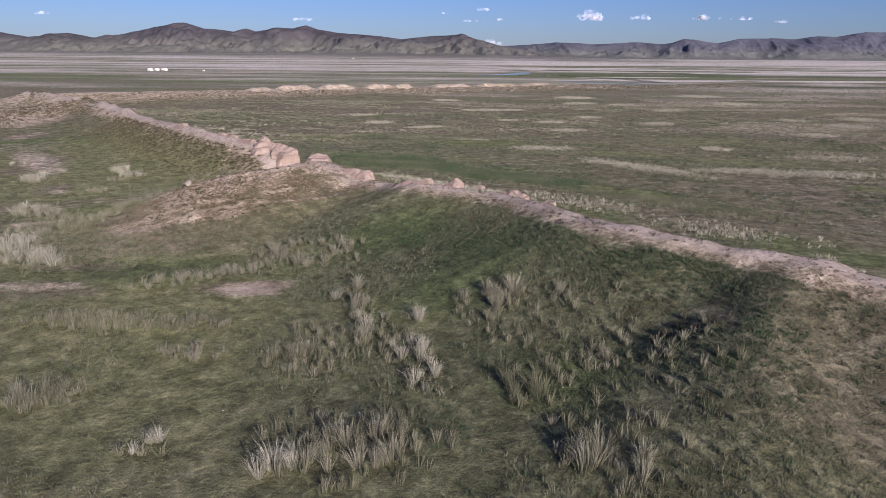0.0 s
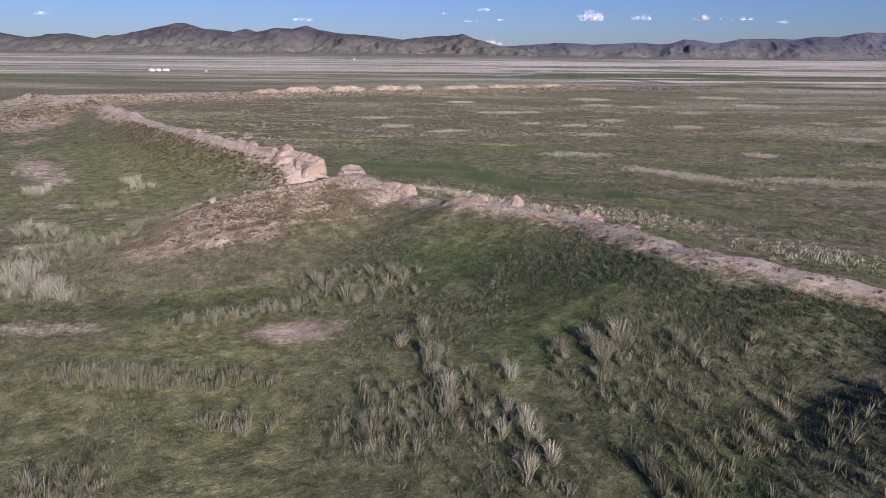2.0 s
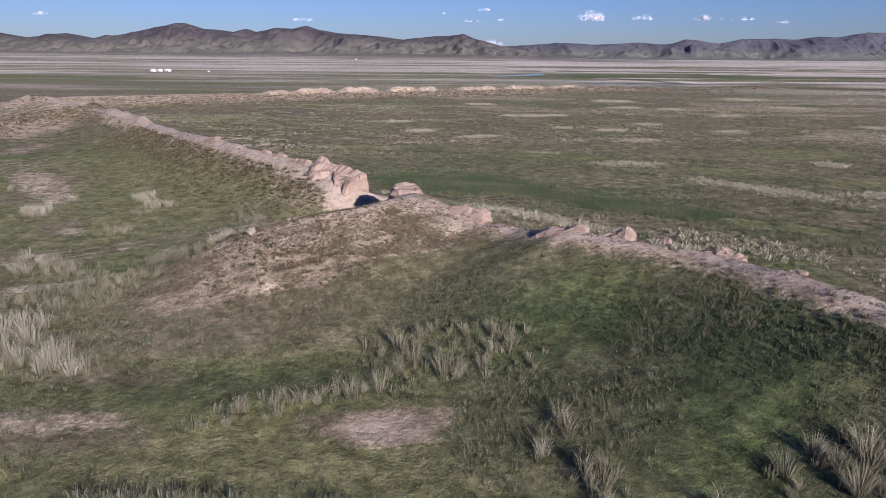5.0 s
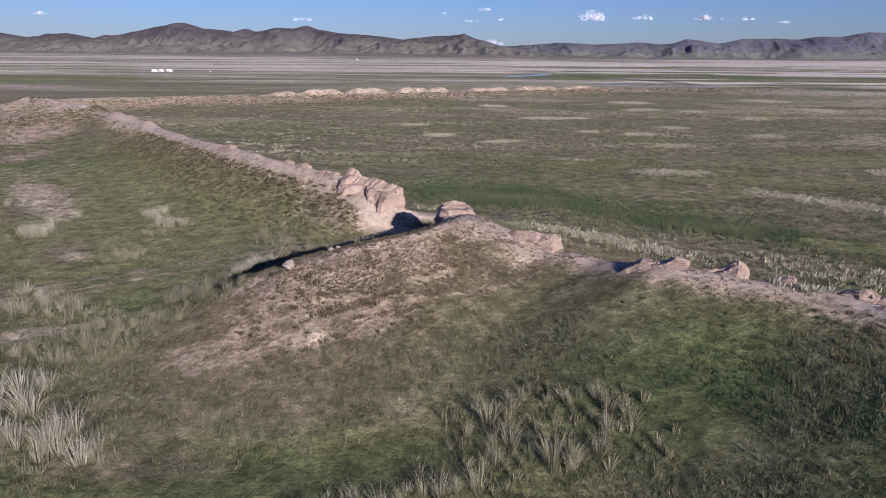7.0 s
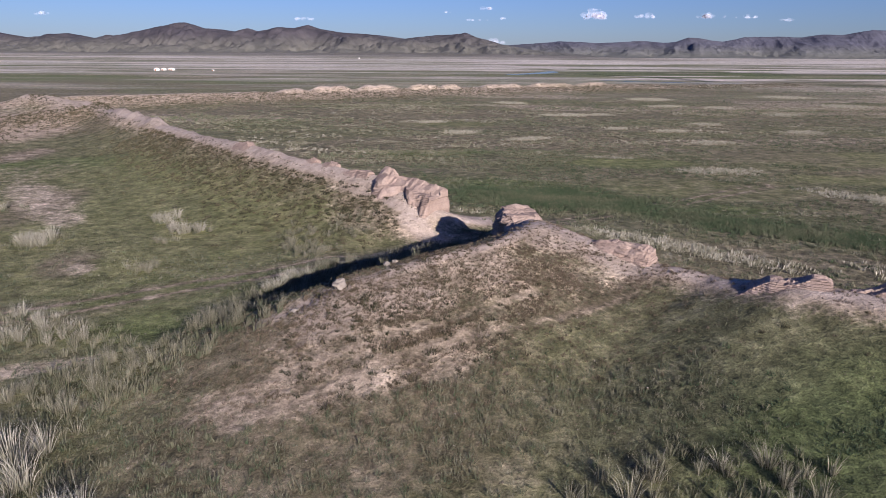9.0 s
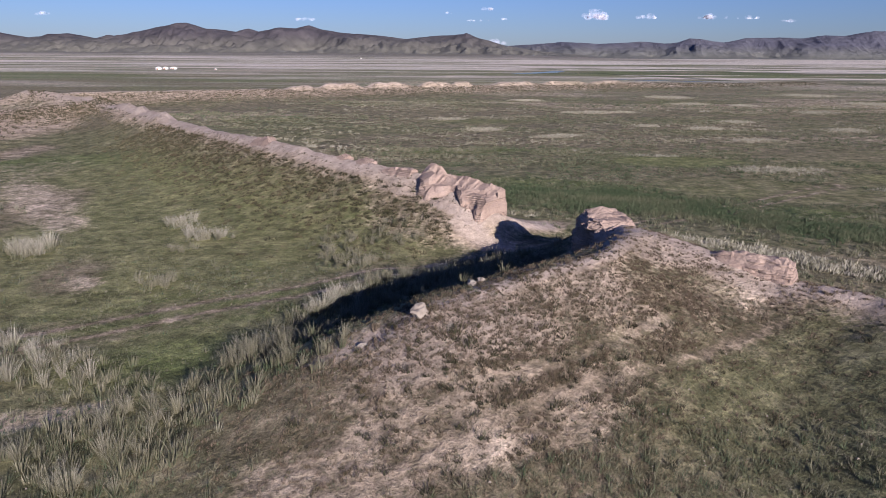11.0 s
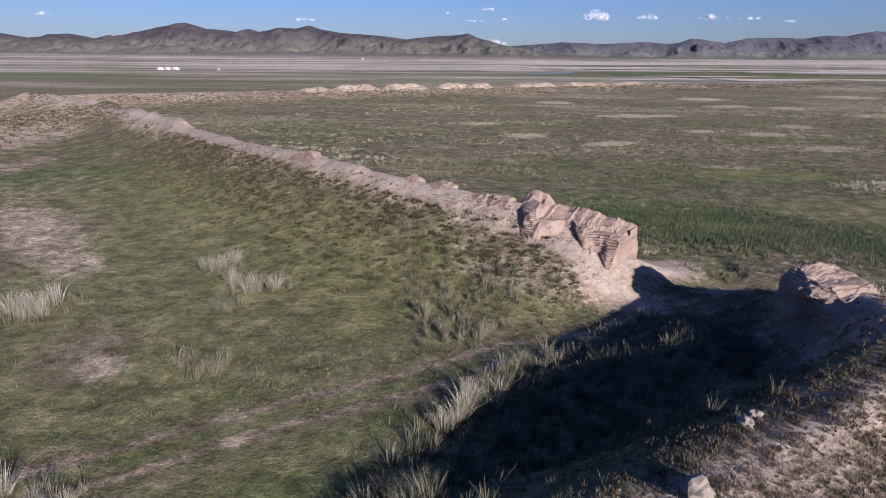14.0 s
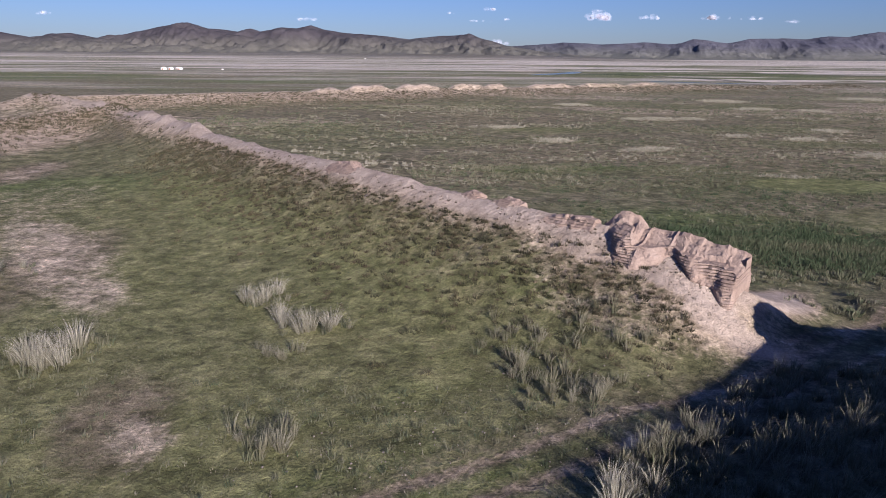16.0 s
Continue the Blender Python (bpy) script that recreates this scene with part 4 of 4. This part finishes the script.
# ---- ruins ----
def ruin(name, label, right, left, base, tops, front=(1.0, 1.8), back=(0.8, 1.2), gullies=(), pockets=(), seed=1, under=0.0, worn=0.45, course=0.11, relief=0.06, step=0.10, tilt=0.0):
    """A standing length of eroded mud-brick wall from its right to its left end. tops: (way along, height); front, back: reach from the axis at top and base;
    gullies: (way along at the base, lean to the left for each metre up, half width, depth);
    pockets: (way along, height, half sizes, depth); under: how far the right end is undercut; tilt: how far the top falls to the front and rises to the back."""
    p0, p1 = np.array(right, float), np.array(left, float)
    length = float(np.hypot(*(p1 - p0)))
    d = (p1 - p0) / length
    nrm = np.array([-d[1], d[0]])
    if nrm[1] > 0:
        nrm = -nrm
    core = np.arange(0.0, length + step, step) / length
    ss = np.concatenate([[0.0, 0.0, 0.0, 0.0], core[1:-1], [1.0, 1.0, 1.0, 1.0]])
    pinch = np.concatenate([[0.0, 0.35, 0.65, 0.9], np.ones(len(core) - 2), [0.9, 0.65, 0.35, 0.0]])
    high = np.interp(ss, [t[0] for t in tops], [t[1] for t in tops])
    high = high + 0.34 * (fbm(ss * length, ss * 0, 0.8, seed, 3) - 0.5)
    high = 0.5 * high + 0.5 * np.round(high / course) * course
    peak = max(t[1] for t in tops) + 0.25 + tilt
    rnd = random.Random(seed)
    zr, kind, row = [], [], []
    z, j = base, 0
    while z < peak:
        thick = course * rnd.uniform(0.75, 1.35)
        zr += [z, z + thick * 0.6, z + thick * 0.7, z + thick * 0.95]
        kind += [1, 1, 0, 0]
        row += [j] * 4
        z, j = z + thick, j + 1
    zr, kind, row = np.array(zr), np.array(kind), np.array(row, float)
    rows = len(zr)
    rel = np.clip((peak - zr) / (peak - base), 0, 1) ** 1.2
    verts = []
    for s, pin, top in zip(ss, pinch, high):
        zs, zb = np.minimum(zr, top - tilt), np.minimum(zr, top + tilt)
        u = np.full(rows, s * length)
        wear = worn * ((fbm(u, zs, 1.6, seed + 5, 5) - 0.5) + (fbm(u, zs, 0.45, seed + 41, 3) - 0.5) * 0.5)
        brick = (vnoise(u * 3.2, row * 7.3, 1.0, seed + 9) - 0.5) * 0.28 * smooth(0.4, 0.7, fbm(u, zs, 1.5, seed + 33, 2))
        groove = np.where(kind == 1, 0.0, -2.4 * relief * smooth(0.32, 0.56, fbm(u, zs, 1.2, seed + 13, 3)))
        over = zr > top - tilt
        groove[over] = 0.0
        if over.any():
            brick[over] = brick[np.argmax(over)]
        ff = front[0] + (front[1] - front[0]) * rel + wear + brick + groove
        bb = back[0] + (back[1] - back[0]) * rel + wear * 0.6 + groove
        for g, lean, half, deep in gullies:
            at = g + lean * (zs - base) + 0.02 * (vnoise(zs, zs * 0, 0.5, seed + 3) - 0.5)
            ff = ff - deep * (0.35 + 0.9 * np.minimum(rel, 0.72)) * np.exp(-np.abs((s - at) / half) ** 2.6) * smooth(base, base + 1.0, zs)
        for at, zc, hs, hz, deep in pockets:
            ff = ff - deep * np.exp(-((s - at) / hs) ** 4 - ((zs - zc) / hz) ** 4)
        crown = smooth(0.0, 0.45, top - tilt - zs)
        ff, bb = (ff - 0.28 * (1 - crown)) * pin, (bb - 0.2 * (1 - crown)) * pin
        ff, bb = np.maximum(ff, -0.45 * pin), np.maximum(bb, 0.5 * pin)
        end = (-1 if s < 0.5 else 1) * (1.0 if pin < 1 else 0.0)
        shift = end * (wear * 0.7 + groove + brick + 0.22 * rel - 0.15 * (1 - crown)) * (0.4 + 0.6 * (1 - pin))
        if s < 0.5 and pin < 1:
            shift = shift + under * rel * (0.4 + 0.6 * (1 - pin))
        fx = p0 + d * s * length
        F = np.stack([fx[0] + d[0] * shift + nrm[0] * ff, fx[1] + d[1] * shift + nrm[1] * ff, zs], 1)
        B = np.stack([fx[0] + d[0] * shift - nrm[0] * bb, fx[1] + d[1] * shift - nrm[1] * bb, zb], 1)
        w = np.linspace(0.1, 0.9, 9)[:, None]
        caps = F[-1] * (1 - w) + B[-1] * w
        bumps = fbm(caps[:, 0], caps[:, 1], 0.9, seed + 21, 3) - 0.5
        caps[:, 2] += (0.40 * np.round(bumps / 0.12) * 0.12 + 0.12 * bumps) * min(1.0, pin * 1.2) + 0.04 * pin
        verts.append(np.concatenate([F, caps, B[::-1]]))
    v = np.concatenate(verts)
    k = len(verts[0])
    i = np.arange(len(v)).reshape(len(ss), k)
    f = np.stack([i[:-1, :-1], i[1:, :-1], i[1:, 1:], i[:-1, 1:]], -1).reshape(-1, 4)
    ob = raw(name, v.tolist(), f.tolist(), CLAY)
    bm = bmesh.new()
    bm.from_mesh(ob.data)
    bmesh.ops.remove_doubles(bm, verts=bm.verts, dist=0.004)
    bmesh.ops.recalc_face_normals(bm, faces=bm.faces)
    bm.to_mesh(ob.data)
    bm.free()
    return tagged(ob, label, "ruined wall", "standing fragments of the mud-brick wall")


ruin("wall_block", "tall standing block of eroded mud-brick wall with deep gullies", (-23.85, 87.8), (-30.6, 92.1), 1.0,
     [(0, 3.5), (.05, 3.7), (.2, 3.85), (.3, 4.0), (.46, 4.2), (.52, 4.1), (.66, 4.15), (.69, 4.5), (.72, 4.75), (.86, 4.8), (.90, 4.5), (.93, 4.2), (1, 3.9)], (0.75, 2.7), (1.15, 1.5),
     [(.20, .092, .070, 1.05), (.13, .012, .05, .28), (.90, 0.0, .085, 1.5), (.64, .012, .10, -.5)], [(.24, 2.3, .024, .28, 0.9), (.80, 4.9, .13, .55, 1.3)], 3, 0.25, 0.62, relief=0.08, tilt=0.25)
ruin("gate_stub", "compact stub of mud-brick wall beside the open gate", (-16.9, 74.3), (-18.3, 79.0), 0.9,
     [(0, 3.6), (.2, 3.9), (.4, 4.2), (.6, 4.5), (.93, 4.6), (1, 4.4)], (1.1, 1.5), (1.3, 2.2), (), [(.6, 3.0, .1, .6, .35)], 8, 0.0, 0.6, relief=0.03)
ruin("wall_shelf", "low squared remnant of mud-brick wall on the crest", (-10.4, 69.9), (-14.0, 72.0), 2.2, [(0, 3.85), (.12, 4.15), (.45, 4.2), (.8, 4.05), (1, 3.8)], (0.6, 1.5), (0.5, 0.9), (), (), 12, 0.0, 0.25, relief=0.025)
wedge = dict(front=(0.45, 1.9), back=(0.4, 0.9), under=0.8, worn=0.4, course=0.085, relief=0.045)
ruin("mud_brick_outcrop", "layered knob of mud brick, undercut at one end", (-3.5, 63.6), (-7.4, 65.2), 2.8, [(0, 4.3), (.10, 4.62), (.22, 4.7), (.36, 4.4), (.5, 4.2), (.62, 4.35), (.7, 4.2), (1, 3.5)], seed=21, **wedge)
ruin("mud_brick_outcrop", "layered knob of mud brick with a sharp edge", (-0.5, 62.4), (-3.7, 63.6), 2.8, [(0, 4.25), (.08, 4.6), (.2, 4.8), (.4, 4.45), (.65, 4.1), (1, 3.6)], seed=27, **wedge)
ruin("mud_brick_outcrop", "small crumbling lump of mud brick", (1.4, 60.9), (-0.5, 61.9), 3.0, [(0, 4.4), (.2, 4.55), (.5, 4.3), (1, 3.8)], (0.3, 1.1), (0.3, .6), (), (), 33, 0.4, 0.25, 0.085, 0.045)
ruin("mud_brick_outcrop", "long low remnant of mud brick with a stepped top", (5.2, 58.3), (2.2, 60.9), 2.9, [(0, 4.05), (.15, 4.3), (.35, 4.5), (.5, 4.3), (.7, 4.1), (1, 3.6)], seed=39, **wedge)
ruin("mud_brick_outcrop", "single fallen lump of mud brick", (7.1, 54.6), (6.0, 55.7), 3.4, [(0, 4.3), (.3, 4.4), (1, 4.0)], (0.3, .7), (0.3, .5), (), (), 45, 0.2, 0.25, 0.085, 0.045)
ruin("mud_brick_outcrop", "exposed courses of mud brick beside the standing block", (-30.4, 92.1), (-33.4, 94.5), 2.8, [(0, 4.3), (.5, 4.45), (1, 4.2)], (0.6, 1.1), (0.6, .9), (), (), 51)
ruin("mud_brick_outcrop", "small worn lump of mud brick on the crest", (-34.3, 95.9), (-36.3, 97.9), 3.4, [(0, 4.3), (.25, 4.55), (.5, 4.7), (1, 4.3)], (0.5, 1.3), (0.4, .8), (), (), 57, 0.0, 0.25, 0.085)
ruin("mud_brick_outcrop", "small worn lump of mud brick on the crest", (-36.8, 98.2), (-38.2, 99.6), 3.5, [(0, 4.4), (.5, 4.7), (1, 4.35)], (0.4, 1.2), (0.4, .8), (), (), 63, 0.0, 0.25, 0.085)
ruin("mud_brick_outcrop", "small worn lump of mud brick on the crest", (-46.2, 107), (-49, 110.1), 3.6, [(0, 4.6), (.3, 5.0), (.6, 4.85), (1, 4.5)], (0.5, 1.5), (0.5, 1.0), (), (), 69, 0.0, 0.3, 0.085)


# ---- boulders and stones ----
def stone_material():
    m, n, l, b = material("pale_stone", 0.9)
    pos = n.new("ShaderNodeNewGeometry").outputs["Position"]
    mid = noise_node(n, l, 3.0, 5, 0.6, pos)
    l.new(ramp(n, l, mid, [(0.3, (0.18, 0.145, 0.12)), (0.7, (0.30, 0.255, 0.215))]), b.inputs["Base Color"])
    bump(n, l, b, mid, 0.6, 0.08)
    return m


STONE = stone_material()


def boulder(x, y, sx, sy, sz, seed, label):
    bm = bmesh.new()
    bmesh.ops.create_icosphere(bm, subdivisions=3, radius=1)
    for v in bm.verts:
        q = v.co * 1.3 + Vector((seed * 3.1, seed, 0))
        v.co *= 0.82 + 0.45 * noise.noise(q) + 0.12 * noise.noise(q * 3)
        v.co = Vector((v.co.x * sx, v.co.y * sy, max(v.co.z, -0.5) * sz))
    ob = part("boulder", bm, STONE)
    ob.location, ob.rotation_euler = (x, y, ground_z(x, y) + 0.22 * sz), (0, 0, seed)
    return tagged(ob, label, "boulder", "boulders on the spur")


boulder(-27.25, 63.6, 0.5, 0.36, 0.34, 1, "pale angular boulder on the crest of the spur")
boulder(-25.3, 66.2, 0.30, 0.22, 0.2, 2, "small pale rock beside the shaded hollow")
boulder(-24.9, 66.6, 0.22, 0.2, 0.16, 3, "small pale rock beside the shaded hollow")
boulder(-29.3, 62.6, 0.25, 0.2, 0.12, 4, "flat pale rock half sunk in clay")


def pebbles():
    xy = np.concatenate([in_box(420, -50, 12, 24, 70), in_patch(260, -37, 77, 9, 3.5, 30), in_patch(300, -22, 60, 10, 6), in_patch(160, -27, 85.5, 4, 2, -30)])
    z, _ = terrain(xy[:, 0], xy[:, 1])
    n = len(xy)
    s = 0.018 + 0.045 * rng.uniform(0, 1, n) ** 3
    tet = np.array([(1, 0, 0), (-0.5, 0.87, 0), (-0.5, -0.87, 0), (0.1, 0.05, 0.9), (0, 0, -0.6)])
    a = rng.uniform(0, 6.28, n)
    ca, sa = np.cos(a), np.sin(a)
    p = tet[None] * s[:, None, None]
    v = np.stack([p[..., 0] * ca[:, None] - p[..., 1] * sa[:, None] + xy[:, :1], p[..., 0] * sa[:, None] + p[..., 1] * ca[:, None] + xy[:, 1:], p[..., 2] + z[:, None] + 0.02], -1).reshape(-1, 3)
    f = np.array([(0, 1, 3), (1, 2, 3), (2, 0, 3), (1, 0, 4), (2, 1, 4), (0, 2, 4)])
    faces = (f[None] + 5 * np.arange(n)[:, None, None]).reshape(-1, 3)
    tagged(raw("pebbles", v.tolist(), faces.tolist(), STONE), "small pale stones scattered over the turf", "stones", kind="stuff")


pebbles()


# ---- round tents, river, clouds ----
def plain_material(name, colour, rough=0.8, vary=0.2):
    m, n, l, b = material(name, rough)
    pos = n.new("ShaderNodeNewGeometry").outputs["Position"]
    k = noise_node(n, l, 0.9, 4, 0.6, pos)
    l.new(ramp(n, l, k, [(0.3, tuple(c * (1 - vary) for c in colour)), (0.7, colour)]), b.inputs["Base Color"])
    return m


FELT, DOOR = plain_material("white_felt", (0.66, 0.65, 0.63), 0.9, 0.08), plain_material("painted_door", (0.35, 0.12, 0.06))


def lathe(profile, seg=32):
    bm = bmesh.new()
    rings = [[bm.verts.new((r * math.cos(6.28318 * i / seg), r * math.sin(6.28318 * i / seg), z)) for i in range(seg)] for r, z in profile]
    for a, b in zip(rings, rings[1:]):
        for i in range(seg):
            bm.faces.new((a[i], a[(i + 1) % seg], b[(i + 1) % seg], b[i]))
    bm.faces.new(rings[-1])
    bm.faces.new(rings[0][::-1])
    return bm


def round_tent(x, y, r, label):
    tent = new("round_tent")
    tent.location = (x, y, ground_z(x, y) - 0.1)
    tent.scale = (1, 1, r / 2.9)
    part("wall", lathe([(r, 0), (r * 1.02, 0.2), (r, 1.6), (r * 0.98, 1.7)]), FELT, tent)
    part("roof", lathe([(r * 1.03, 1.66), (r * 1.02, 1.76), (r * 0.62, 2.5), (r * 0.2, 2.95), (r * 0.18, 2.9)]), FELT, tent)
    part("crown", lathe([(r * 0.22, 2.92), (r * 0.22, 3.08), (r * 0.1, 3.14)], 16), DOOR, tent, "painted wooden crown ring")
    bm = bmesh.new()
    bmesh.ops.create_cube(bm, size=1)
    for v in bm.verts:
        v.co = Vector((v.co.x * 0.9, v.co.y * 0.12 - r * 1.01, v.co.z * 1.45 + 0.8))
    bmesh.ops.bevel(bm, geom=bm.edges[:], offset=0.03, segments=1, affect="EDGES")
    part("door", bm, DOOR, tent, "red-brown wooden door")
    return tagged(tent, label, "tent", "white round tents on the plain")


for x, y, r in ((-311.5, 634, 2.6), (-308.0, 640, 2.4), (-304.5, 646, 2.2), (-300.5, 641, 2.3)):
    round_tent(x, y, r, "white felt round tent in a small far camp")
round_tent(-263, 640, 1.1, "single white felt round tent far off on the plain")
round_tent(-344, 1800, 2.4, "single white felt round tent below the mountains")


def water_material():
    m, n, l, b = material("river_water", 0.08)
    b.inputs["Base Color"].default_value = (0.03, 0.05, 0.06, 1)
    b.inputs["Specular IOR Level"].default_value = 0.5
    pos = n.new("ShaderNodeNewGeometry").outputs["Position"]
    bump(n, l, b, noise_node(n, l, 0.8, 3, 0.5, pos), 0.15, 0.05)
    return m


WATER = water_material()


def river(name, centre, widths):
    left, right = [], []
    c = [Vector(p) for p in centre]
    for i, p in enumerate(c):
        d = (c[min(i + 1, len(c) - 1)] - c[max(i - 1, 0)]).normalized()
        s = Vector((-d.y, d.x)) * widths[i] / 2
        left.append((*(p + s), 0.34))
        right.append((*(p - s), 0.34))
    v = left + right
    k = len(c)
    f = [(k + i, k + i + 1, i + 1, i) for i in range(k - 1)]
    tagged(raw(name, v, f, WATER), "calm blue reach of a shallow river", "river", kind="structure")


river("water_upper", [(-6, 560), (6, 575), (20, 600), (34, 640), (40, 680)], [5, 12, 18, 16, 6])
river("water_lower", [(48, 455), (62, 438), (80, 428), (95, 420), (120, 420)], [2, 7, 7, 6, 2])


def cloud_material():
    m, n, l, b = material("cloud_glow", 1.0)
    b.inputs["Base Color"].default_value = (0.60, 0.58, 0.64, 1)
    # added glow that lifts the brown shading under the puffs
    b.inputs["Emission Color"].default_value, b.inputs["Emission Strength"].default_value = (0.72, 0.70, 0.86, 1), 0.42
    b.inputs["Specular IOR Level"].default_value = 0.0
    pos = n.new("ShaderNodeNewGeometry").outputs["Position"]
    thin = noise_node(n, l, 0.02, 4, 0.6, pos)
    l.new(ramp(n, l, thin, [(0.40, (0.0,)), (0.75, (0.20,))]), b.inputs["Alpha"])
    return m


CLOUD = cloud_material()


def cloud(side, up, wide, tall, seed, puffs):
    """A small fair-weather cloud far beyond the ranges: a flat-bottomed heap of puffs."""
    r = random.Random(seed)
    d = 4880
    bm = bmesh.new()
    for k in range(puffs):
        u = r.uniform(-1, 1)
        size = tall * (1 - 0.55 * abs(u)) * r.uniform(0.35, 0.75)
        at = Vector((u * wide * 0.5, r.uniform(-20, 20), size * r.uniform(0.1, 0.55)))
        made = bmesh.ops.create_icosphere(bm, subdivisions=3, radius=1, matrix=Matrix.Translation(at) @ Matrix.Diagonal((size * r.uniform(0.8, 1.5), size, size * 0.7, 1)))
        for v in made["verts"]:
            o = v.co - at
            v.co = at + o * (0.85 + 0.5 * noise.noise(v.co * (2.2 / tall) + Vector((seed, 0, 0))) + 0.2 * noise.noise(v.co * (6 / tall)))
            v.co.z = max(v.co.z, -0.12 * tall + 0.15 * v.co.z)
    for f in bm.faces:
        f.smooth = True
    ob = part("backdrop_cloud", bm, CLOUD)
    ob.location = (side * d, d, 16 + up * d - tall * 0.4)
    return tagged(ob, "small white fair-weather cloud above the mountains", "cloud", kind="structure")


for k, (side, up, wide, tall, puffs) in enumerate([(-.263, .050, 120, 42, 9), (.142, .056, 130, 80, 12), (.211, .054, 110, 50, 9), (.30, .0535, 200, 46, 14), (.345, .0525, 140, 36, 8), (-.007, .0637, 100, 36, 7),
                                                 (-.02, .048, 160, 26, 7), (.02, .049, 90, 22, 5), (.005, .0193, 160, 50, 9), (-.648, .0573, 130, 40, 7), (.406, .0488, 110, 36, 6), (-.062, .0576, 70, 20, 4)]):
    cloud(side, up, wide, tall, k + 1, puffs)
